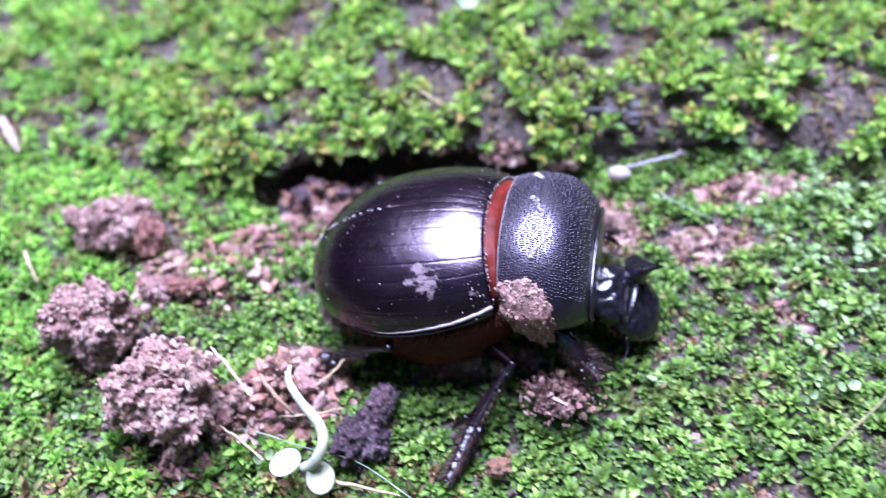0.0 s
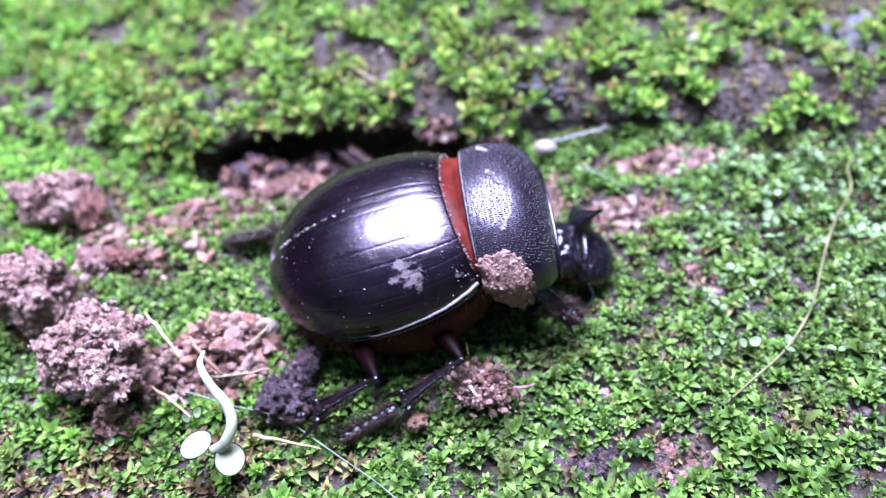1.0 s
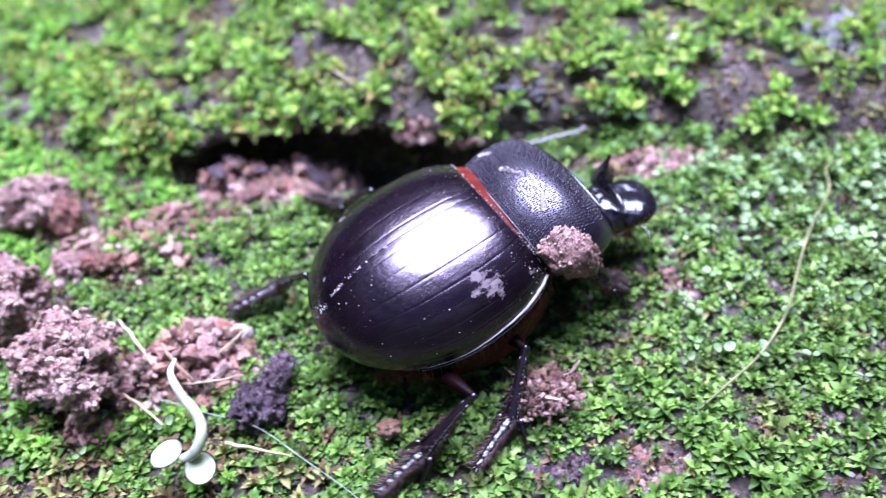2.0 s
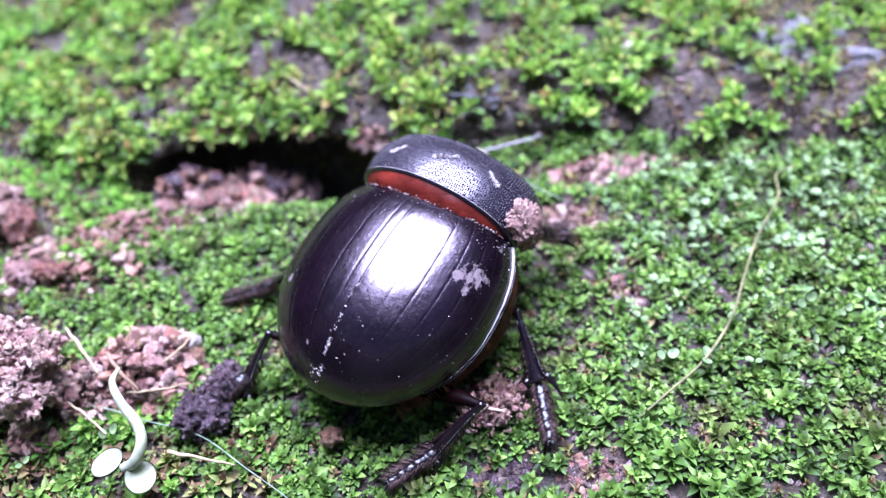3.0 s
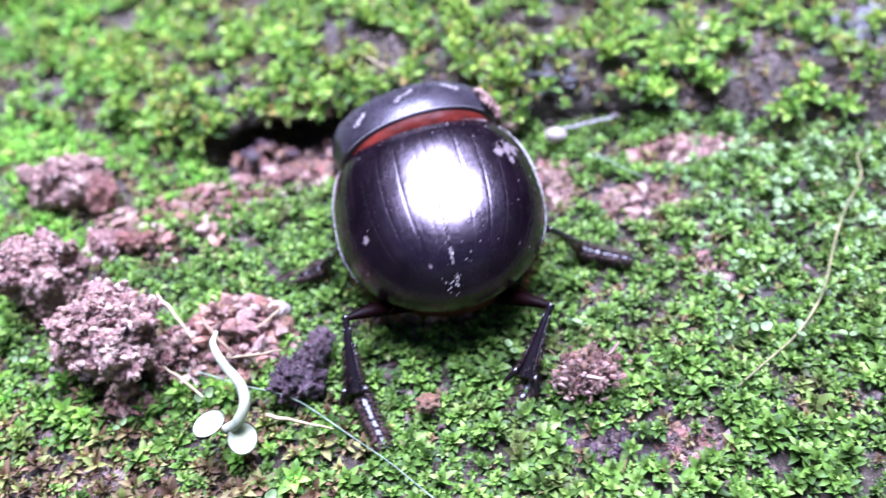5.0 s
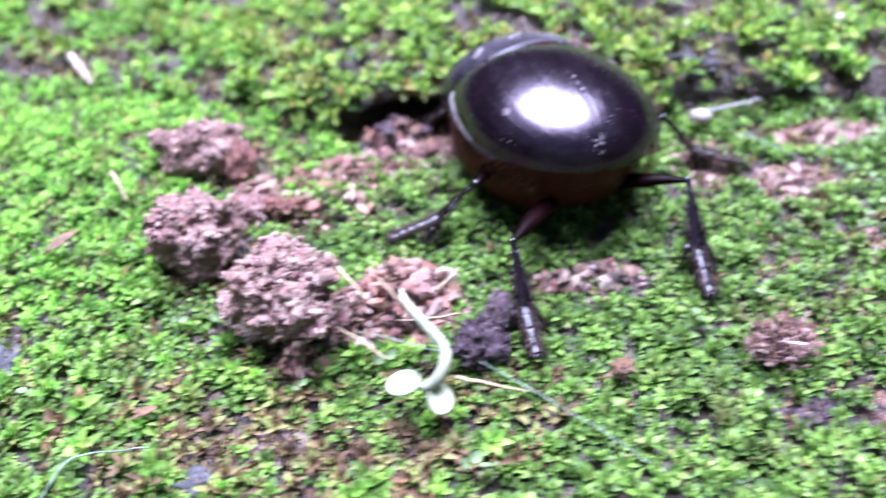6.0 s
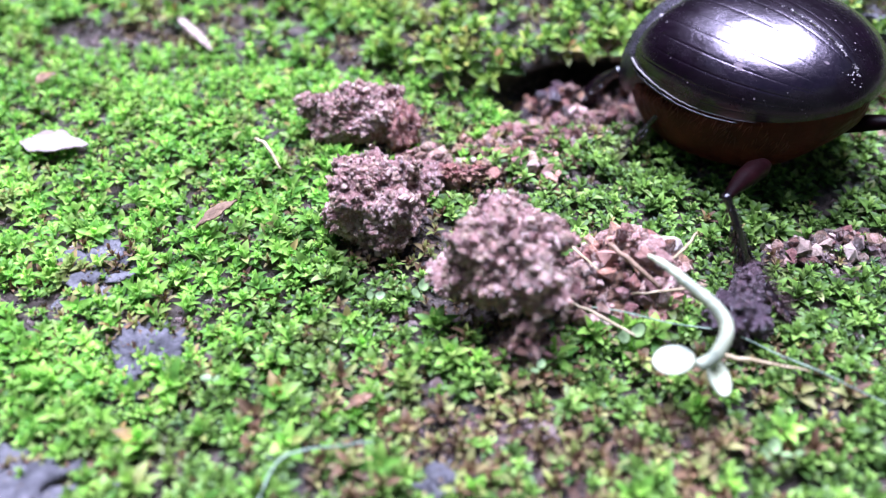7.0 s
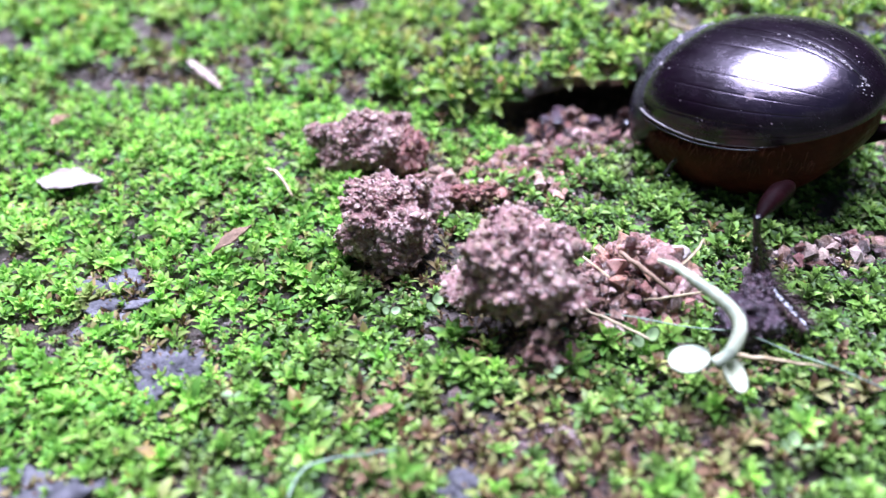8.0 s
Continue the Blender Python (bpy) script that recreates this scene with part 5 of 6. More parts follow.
    wide = np.interp(gx, np.array(keys)[:, 0], np.array(keys)[:, 1])
    ok = np.abs(gy) < 0.90 * wide
    gx, gy = gx[ok], gy[ok]
    gz = on_shield(gx, gy)
    v0, f0 = ico()
    size = rng.uniform(0.0074, 0.0094, len(gx))
    gv = v0[None] * size[:, None, None] * np.array([1.45, 0.85, 0.9]) + np.stack([gx + sweep(gx, gz), gy, gz - 0.0032], -1)[:, None]
    gf = f0[None] + 12 * np.arange(len(gx))[:, None, None]
    tagged(mesh_object("grain", gv.reshape(-1, 3), gf.reshape(-1, 3), M_GRAIN, pro, "fine shiny black granules"), kind="stuff")
    for pts in ([(0.13, 0.10), (0.16, 0.05), (0.20, -0.03), (0.23, -0.05)], [(0.17, -0.40), (0.20, -0.35), (0.24, -0.29)], [(0.10, 0.44), (0.13, 0.38), (0.17, 0.34)]):
        q = spline([(x, y, 0.0) for x, y in pts], 90)                    # ragged streak of pale flakes
        wide = 0.013 * np.sin(np.linspace(0.25, 3.0, 90)) * (1 + 0.6 * np.sin(np.linspace(0, 7, 90)))
        q[:, :2] += rng.normal(0, 1, (90, 2)) * wide[:, None] * np.array([0.7, 0.9])
        q[:, 2] = on_shield(q[:, 0], q[:, 1]) + 0.004
        q[:, 0] += sweep(q[:, 0], q[:, 2])
        tagged(mesh_object("scratch", *crumbs(q, rng.uniform(0.005, 0.011, 90)), M_DUSTLINE, pro, "pale ragged scratch mark", smooth=False), kind="stuff")
    rim = [(-0.045 + sweep(-0.045, on_shield(-0.045, w * 0.6)), w * 0.6, on_shield(-0.045, w * 0.6) + 0.002) for w in np.linspace(-0.92, 0.92, 40)]
    mesh_object("rear_rim", *tube(rim, [0.002, 0.003, 0.002], 6), M_DUSTLINE, pro, "thin pale rear rim")
    ring = np.linspace(0, 2 * np.pi, 49)
    w, tp, b, lo = (float(np.interp(0.55, fine[0], fine[i])) for i in (1, 2, 3, 4))
    mesh_object("front_rim", *tube(np.stack([0 * ring + 0.56, np.cos(ring) * w, b + np.where(np.sin(ring) > 0, np.sin(ring) * (tp - b), np.sin(ring) * lo)], -1), [0.012, 0.014, 0.012], 8), M_SHELL, pro, "raised front rim")
    bm = lump((0.15, 0.05, 0.25), 0.34, 2.4, 5, 6.6)
    for v in bm.verts:
        v.co = Vector((v.co.x * (1 + 1.6 * v.co.z) + 0.19 - 0.30 * v.co.z, v.co.y - 0.648, v.co.z - 0.07))
        v.co.y += 0.5 * max(v.co.z + 0.02, 0)
    mv = np.array([v.co[:] for v in bm.verts])
    part("mud_cake", bm, M_MUD, pro, "dried brown mud caked on its side")
    pick = rng.integers(0, len(mv), 420)
    tagged(mesh_object("mud_grain", *crumbs(mv[pick], rng.uniform(0.006, 0.015, 420)), M_MUD, pro, smooth=False), kind="stuff")
    ang = rng.uniform(-1.9, 1.9, 60)
    hp = np.stack([0.55 + 0 * ang, np.sin(ang) * 0.44, -0.28 + 0 * ang], -1)
    ob = mesh_object("collar_hair", *hairs(hp, np.stack([0.6 + 0 * ang, np.sin(ang), -0.5 + 0 * ang], -1), 0.08), M_HAIR, pro)
    tagged(ob, kind="stuff")

    # head, turning on the pronotum; its own origin is the joint
    keys = [(-0.18, 0.20, 0.08, -0.06, 0.14), (-0.04, 0.25, 0.12, -0.07, 0.14), (0.08, 0.27, 0.10, -0.09, 0.12), (0.17, 0.27, 0.00, -0.12, 0.09), (0.25, 0.24, -0.07, -0.14, 0.06), (0.33, 0.16, -0.12, -0.15, 0.04)]
    hv, hf = shell_sheet(*lofted(keys, 40), sides=64, power=2.3)
    for k, q in enumerate(hv):
        c = Vector(q) * 8.0
        q += (q - np.array([q[0], 0, -0.08])) * (0.12 * noise.noise(c) + 0.08 * noise.noise(c * 2.3))
    head = mesh_object("head", hv, hf, M_HEAD, root, "black ridged shovel-shaped head")
    ring = np.linspace(0, 2 * np.pi, 20, endpoint=False)
    rows = []
    for f in np.linspace(0, 1, 16):                       # broad wedge that narrows and bends forward to a point
        w, d, c = 0.14 * (1 - f) ** 1.3 + 0.004, 0.10 * (1 - f) ** 1.3 + 0.004, np.array([0.08 + 0.15 * f**1.6, -0.04 - 0.08 * f, 0.01 + 0.22 * f])
        rows.append(c + np.stack([np.cos(ring) * d, np.sin(ring) * w * (1 + 0.12 * np.cos(3 * ring)), 0.015 * np.sin(ring * 2)], -1))
    hv = np.vstack(rows + [[rows[-1].mean(0) + np.array([0.006, 0, 0.012])]])
    hf = [tuple(q) for q in grid_faces(16, 20, True)] + [(15 * 20 + k, 15 * 20 + (k + 1) % 20, 320) for k in range(20)]
    mesh_object("horn", hv, hf, M_HEAD, head, "short pointed black horn with a broad base")
    keys = [(0.06, 0.22, -0.02, -0.12, 0.05), (0.16, 0.28, 0.005, -0.14, 0.06), (0.26, 0.285, -0.02, -0.16, 0.06), (0.35, 0.24, -0.075, -0.18, 0.05), (0.41, 0.16, -0.13, -0.19, 0.035), (0.435, 0.06, -0.17, -0.195, 0.02)]
    cv, cf = shell_sheet(*lofted(keys, 44), sides=56, power=2.3)
    cv[:, 2] += np.where(cv[:, 2] > -0.10, 0.003 * np.sin(75 * cv[:, 0] + 9 * np.abs(cv[:, 1]) + 3 * np.sin(21 * cv[:, 1])) - 0.035 * np.exp(-((cv[:, 1] - 0.02) / 0.09) ** 2) * np.exp(-((cv[:, 0] - 0.27) / 0.09) ** 2), 0)
    mesh_object("clypeus", cv, cf, M_HEAD, head, "hollow rounded front plate with cross wrinkles")
    mesh_object("brow_ridge", *tube(spline([(0.15, -0.25, -0.03), (0.17, -0.12, 0.03), (0.175, 0.0, 0.045), (0.17, 0.12, 0.03), (0.15, 0.25, -0.03)], 24), [0.014, 0.024, 0.028, 0.024, 0.014], 8), M_HEAD, head, "black brow ridge")
    for sgn in (-1, 1):
        part("eye", lump((0.06, 0.04, 0.05), 0.02, 1, 3), M_SHELL, head)
        bpy.context.view_layer.update()
        head.children[-1].location = Vector((0.08, sgn * 0.27, 0.04)) * U
        line = spline([(0.18, sgn * 0.27, -0.13), (0.22, sgn * 0.38, -0.17), (0.18, sgn * 0.50, -0.22)], 8)
        mesh_object("antenna", *tube(line, [0.007, 0.006, 0.008, 0.005], 7), M_SHELL, head)
    hp = np.stack([rng.uniform(0.0, 0.3, 50), rng.choice([-1, 1], 50) * 0.27, np.full(50, -0.12)], -1)
    ob = mesh_object("face_hair", *hairs(hp, np.stack([np.full(50, 0.3), np.sign(hp[:, 1]), np.full(50, -0.6)], -1), 0.08), M_HAIR, head)
    tagged(ob, kind="stuff")

    small = Matrix.Scale(0.9, 4)
    for ob in (head, *head.children):
        ob.data.transform(small)
        ob.location = ob.location * 0.9

    legs = {}
    for key in ("RF", "RM", "RH", "LF", "LM", "LH"):
        thigh, shin, fur, foot, tuft = leg_shapes({"F": "front", "M": "middle", "H": "hind"}[key[1]])
        a = mesh_object("thigh", *thigh, M_THIGH, root, "glossy dark thigh")
        b = mesh_object("shin", *shin, M_SHIN, root, "glossy black flared shin with spines")
        tagged(mesh_object("shin_hair", *fur, M_BRISTLE, b), kind="stuff")
        c = mesh_object("foot", *foot, M_LEG, root, "thin black jointed foot with bristly edges")
        tagged(mesh_object("foot_hair", *tuft, M_TUFT, c), kind="stuff")
        legs[key] = (a, b, c)
    return root, pro, head, legs


BEETLE, PRONOTUM, HEAD, LEGS = build_beetle()


# ------------------------------------------------------------------ how the beetle, its limbs and the clod move
HIPS = {"RF": (0.78, -0.34, 0.28), "RM": (0.10, -0.30, 0.22), "RH": (-0.46, -0.06, 0.16), "LF": (0.78, 0.34, 0.28), "LM": (0.10, 0.30, 0.22), "LH": (-0.46, 0.06, 0.16)}


def aim(a, b):
    """Pose at a whose x axis points to b and whose z axis leans upward; in centimetres."""
    a, b = Vector(a), Vector(b)
    x = (b - a).normalized()
    y = Vector((0, 0, 1)).cross(x).normalized()
    z = x.cross(y)
    m = Matrix((x, y, z)).transposed().to_4x4()
    return Matrix.Translation(a * U) @ m


def limb(key, rows):
    """Keys one leg from rows of time, knee, ankle and toe in the beetle's space."""
    thigh, shin, foot = LEGS[key]
    walk(thigh, [(t, aim(k, HIPS[key])) for t, k, f, e in rows])
    walk(shin, [(t, aim(k, f)) for t, k, f, e in rows])
    walk(foot, [(t, aim(f, e)) for t, k, f, e in rows])


def motions():
    # time, place, roll, pitch down, heading
    body = [
        (0, -0.542, -0.485, -0.007, -4.3, -12.5, -14.1),
        (0.5, -0.556, -0.551, -0.030, -3.3, -6.3, -8.8),
        (1, -0.325, -0.716, -0.002, 0.1, -10.8, 4.5),
        (1.5, -0.201, -0.845, -0.009, 2.0, -9.3, 10.7),
        (2, 0.114, -0.929, -0.002, 0.1, -7.1, 26.6),
        (2.2, 0.286, -0.934, -0.024, -3.5, -8.4, 29.4),
        (3.3, 0.250, -1.180, 0.093, -1.4, -12.8, 62.0),
        (3.5, 0.218, -1.222, 0.087, -3.0, -14.9, 66.7),
        (3.8, 0.153, -1.107, 0.004, -2.7, -14.7, 75.2),
        (4.2, 0.048, -1.086, -0.030, -6.4, -10.6, 81.8),
        (5.3, -0.203, -0.421, -0.004, 1.6, -0.1, 98.7),
        (5.5, -0.299, -0.417, 0.003, 7.2, 4.3, 98.3),
        (5.7, -0.301, -0.289, 0.011, 7.4, -0.7, 101.3),
        (6, -0.408, 0.127, -0.032, 4.6, 8.2, 102.6),
        (6.3, -0.400, 0.149, -0.013, 1.9, 5.1, 103.8),
        (6.5, -0.417, 0.025, -0.035, 1.9, 13.4, 104.1),
        (6.7, -0.260, 0.199, 0.012, -3.4, 6.4, 100.5),
        (7, -0.367, 0.227, 0.028, -3.8, 7.1, 114.6),
        (7.5, -0.293, 0.130, -0.029, -4.3, 13.0, 113.9),
        (8, -0.285, 0.097, -0.033, -6.4, 12.7, 119.1),
    ]
    walk(BEETLE, [(t, pose(x * U, y * U, z * U, a, b, c)) for t, x, y, z, a, b, c in body])
    # turn of the pronotum on the neck, then of the head on the pronotum
    front = [
        (0, 1.8, 8.1, -1.0, 6.3, 14.4, -2.1),
        (0.5, 4.4, 9.4, -2.6, 3.0, 12.3, -3.2),
        (1, 0.5, 9.8, -4.3, 1.8, 3.2, -4.6),
        (1.5, -2.1, -1.5, -2.2, -1.6, -4.9, -5.4),
        (2, -7.7, -7.8, -3.7, -5.6, -8.4, -8.2),
        (2.2, -4.6, -4.3, -2.3, -2.0, -6.1, -7.6),
        (3.3, 3.6, 8.2, -0.7, -0.3, 57.0, -3.4),
        (3.5, 3.0, 9.7, -3.2, -0.1, 58.5, -1.5),
        (3.8, 2.0, 7.3, -2.8, -0.0, 59.3, -0.7),
        (4.2, 1.1, 4.5, -2.3, -0.0, 59.6, -0.3),
        (5.3, 1.5, 6.9, -1.5, -0.0, 59.8, -0.1),
        (5.5, 3.9, 7.8, -2.5, -0.0, 59.9, -0.1),
        (5.7, 1.8, 7.8, 0.6, -0.0, 60.0, -0.0),
        (6, 0.5, 7.9, 0.2, -0.0, 60.0, -0.0),
        (6.3, 0.1, 8.0, 0.1, -0.0, 60.0, -0.0),
        (6.5, 0.0, 8.0, 0.0, -0.0, 60.0, -0.0),
        (6.7, 0.0, 8.0, 0.0, -0.0, 60.0, -0.0),
        (7, 0.0, 8.0, 0.0, -0.0, 60.0, -0.0),
        (7.5, 0.0, 8.0, 0.0, -0.0, 60.0, -0.0),
        (8, 0.0, 8.0, 0.0, -0.0, 60.0, -0.0),
    ]
    joint = lambda p, a, b, c: pose(p[0] * U, p[1] * U, p[2] * U, a, b, c)
    hinge = (0.50, 0.0, 0.96)

    def bend(t):
        """How the whole front bends down over the wing cases' edge on entering the burrow."""
        deg, dx, dz, yaw = (float(np.interp(t, (0, 1.0, 1.7, 2.2, 3.3, 4.2, 5.3, 5.7, 6.5, 7.0, 8.0), v)) for v in ((0, 0, 0, 0, 8, 8, 5, 5, 9, 10, 10), (0.02, 0.035, 0.045, 0.03, 0.06, 0.06, -0.03, -0.05, -0.18, -0.20, -0.20), (-0.03, -0.04, -0.06, -0.05, 0.08, 0.085, 0.05, 0.045, 0.01, 0.02, 0.02), (0, 0, 0, 0, 0, 0, 9, 9, 10, 10, 10)))
        return pose((hinge[0] + dx) * U, 0, (hinge[2] + dz) * U, 0, deg, yaw) @ pose(-hinge[0] * U, 0, -hinge[2] * U)

    walk(PRONOTUM, [(t, bend(t) @ joint(NECK, a, b, c)) for t, a, b, c, d, e, f in front])
    walk(HEAD, [(t, bend(t) @ joint(NECK, a, b, c) @ joint(SKULL, d, e, f)) for t, a, b, c, d, e, f in front])
    limb("RM", [
        (0, (0.66, -0.77, 0.17), (0.39, -1.08, -0.05), (0.28, -1.43, -0.11)),
        (0.5, (0.61, -0.90, 0.27), (0.20, -1.15, 0.05), (0.02, -1.47, -0.01)),
        (1, (0.35, -1.00, 0.30), (-0.16, -1.11, 0.15), (-0.52, -1.21, 0.15)),
        (1.5, (0.49, -0.85, 0.32), (0.32, -1.19, 0.11), (0.20, -1.68, 0.08)),
        (2, (0.22, -0.87, 0.34), (-0.10, -1.12, 0.13), (-0.59, -1.32, 0.13)),
        (2.2, (0.12, -0.84, 0.32), (-0.30, -1.04, 0.12), (-0.79, -1.24, 0.12)),
        (3.3, (0.38, -0.74, 0.17), (0.06, -1.08, -0.02), (-0.37, -1.46, 0.00)),
        (3.5, (0.36, -0.73, 0.15), (-0.01, -1.07, -0.03), (-0.42, -1.42, 0.00)),
        (3.8, (0.21, -0.80, 0.28), (-0.18, -1.14, 0.10), (-0.69, -1.44, 0.16)),
        (4, (0.08, -0.94, 0.31), (-0.36, -1.16, 0.28), (-0.76, -1.48, 0.16)),
        (4.2, (0.43, -0.78, 0.23), (0.46, -1.00, -0.06), (0.30, -1.47, -0.14)),
        (5.3, (-0.41, -0.77, 0.39), (-0.43, -0.96, 0.14), (-0.69, -1.33, 0.09)),
        (5.5, (-0.39, -0.81, 0.43), (-0.35, -1.01, 0.21), (-0.70, -1.39, 0.17)),
        (5.7, (-0.31, -0.83, 0.45), (-0.30, -1.06, 0.20), (-0.61, -1.42, 0.15)),
        (6, (-0.17, -0.86, 0.47), (-0.23, -1.13, 0.18), (-0.47, -1.47, 0.13)),
        (6.3, (-0.04, -0.88, 0.49), (-0.15, -1.20, 0.16), (-0.34, -1.52, 0.10)),
        (6.5, (0.05, -0.90, 0.50), (-0.10, -1.25, 0.15), (-0.25, -1.55, 0.08)),
        (6.7, (0.05, -0.90, 0.50), (-0.10, -1.25, 0.15), (-0.25, -1.55, 0.08)),
        (7, (0.05, -0.90, 0.50), (-0.10, -1.25, 0.15), (-0.25, -1.55, 0.08)),
        (7.5, (0.05, -0.90, 0.50), (-0.10, -1.25, 0.15), (-0.25, -1.55, 0.08)),
        (8, (0.05, -0.90, 0.50), (-0.10, -1.25, 0.15), (-0.25, -1.55, 0.08)),
    ])
    limb("RH", [
        (0, (-0.14, -0.79, 0.39), (-0.66, -0.70, 0.21), (-1.02, -0.68, 0.23)),
        (0.5, (-0.32, -0.81, 0.42), (-0.80, -0.57, 0.20), (-1.17, -0.37, 0.19)),
        (1, (-0.21, -1.06, 0.45), (-0.76, -1.06, 0.26), (-1.06, -0.89, 0.26)),
        (1.5, (-0.35, -1.01, 0.51), (-0.90, -0.96, 0.30), (-1.27, -0.85, 0.30)),
        (2, (-0.27, -1.00, 0.43), (-0.70, -1.01, 0.20), (-1.04, -1.06, 0.19)),
        (2.2, (-0.24, -0.99, 0.41), (-0.62, -1.03, 0.16), (-0.95, -1.15, 0.15)),
        (3.3, (-0.52, -0.87, 0.41), (-0.79, -0.59, 0.18), (-1.18, -0.22, 0.22)),
        (3.5, (-0.58, -0.82, 0.44), (-0.83, -0.50, 0.22), (-1.19, -0.10, 0.27)),
        (3.8, (-0.76, -0.79, 0.57), (-1.01, -0.42, 0.36), (-1.31, 0.06, 0.39)),
        (4.2, (-0.80, -0.76, 0.50), (-1.15, -0.39, 0.32), (-1.33, 0.09, 0.34)),
        (5.3, (-0.98, -0.55, 0.42), (-1.31, -0.36, 0.13), (-1.57, -0.22, 0.06)),
        (5.5, (-0.27, -0.77, 0.48), (-0.53, -0.75, 0.16), (-0.84, -0.64, 0.07)),
        (5.7, (-0.38, -0.76, 0.50), (-0.84, -0.74, 0.21), (-1.16, -0.67, 0.14)),
        (6, (-0.92, -0.67, 0.36), (-1.27, -0.61, 0.01), (-1.64, -0.52, -0.11)),
        (6.3, (-0.98, -0.57, 0.35), (-1.26, -0.55, 0.03), (-1.65, -0.46, -0.07)),
        (6.5, (-0.94, -0.54, 0.24), (-1.14, -0.55, -0.10), (-1.52, -0.38, -0.26)),
        (6.7, (-1.01, -0.49, 0.25), (-1.25, -0.38, -0.06), (-1.61, -0.19, -0.15)),
        (7, (-1.01, -0.49, 0.25), (-1.25, -0.38, -0.06), (-1.61, -0.19, -0.15)),
        (7.5, (-1.01, -0.49, 0.25), (-1.25, -0.38, -0.06), (-1.61, -0.19, -0.15)),
        (8, (-1.01, -0.49, 0.25), (-1.25, -0.38, -0.06), (-1.61, -0.19, -0.15)),
    ])
    limb("LH", [
        (0, (-0.60, 0.85, 0.50), (-1.00, 1.15, 0.15), (-1.30, 1.30, 0.08)),
        (0.5, (-0.66, 0.62, 0.47), (-0.96, 0.93, 0.22), (-1.25, 1.03, 0.18)),
        (1, (-0.71, 0.39, 0.44), (-0.92, 0.72, 0.29), (-1.20, 0.76, 0.28)),
        (1.5, (-0.80, 0.12, 0.38), (-0.98, 0.23, 0.27), (-1.23, 0.23, 0.25)),
        (2, (-0.72, 0.54, 0.47), (-0.90, 0.81, 0.22), (-1.35, 0.84, 0.22)),
        (2.2, (-0.69, 0.54, 0.54), (-0.97, 0.80, 0.33), (-1.31, 0.95, 0.33)),
        (3.3, (-0.58, 0.69, 0.44), (-0.83, 0.75, 0.22), (-1.20, 0.77, 0.25)),
        (3.5, (-0.52, 0.70, 0.48), (-0.69, 0.87, 0.25), (-1.07, 0.88, 0.29)),
        (3.8, (-0.51, 0.67, 0.55), (-0.64, 0.84, 0.32), (-1.00, 0.95, 0.36)),
        (4.2, (-0.45, 0.66, 0.58), (-0.55, 0.83, 0.34), (-0.92, 0.95, 0.36)),
        (5.3, (-0.76, 0.84, 0.36), (-1.33, 0.80, 0.10), (-1.71, 0.66, 0.04)),
        (5.5, (-0.71, 0.75, 0.23), (-1.13, 0.75, -0.07), (-1.43, 0.67, -0.15)),
        (5.7, (-0.77, 0.72, 0.29), (-1.23, 0.69, 0.03), (-1.52, 0.71, -0.03)),
        (6, (-1.07, 0.76, 0.20), (-1.37, 0.77, -0.12), (-1.79, 0.83, -0.24)),
        (6.3, (-0.88, 0.94, 0.28), (-1.22, 0.84, -0.01), (-1.52, 0.84, -0.10)),
        (6.5, (-0.83, 0.94, 0.20), (-1.09, 0.89, -0.14), (-1.26, 0.85, -0.24)),
        (6.7, (-1.00, 0.94, 0.31), (-1.33, 0.88, 0.00), (-1.72, 0.84, -0.11)),
        (7, (-0.99, 1.31, 0.51), (-1.13, 1.26, 0.08), (-1.51, 1.24, -0.13)),
        (7.5, (-1.04, 1.27, 0.48), (-1.05, 1.22, 0.03), (-1.41, 1.24, -0.19)),
        (8, (-0.97, 1.38, 0.55), (-0.97, 1.38, 0.11), (-1.35, 1.49, 0.00)),
    ])
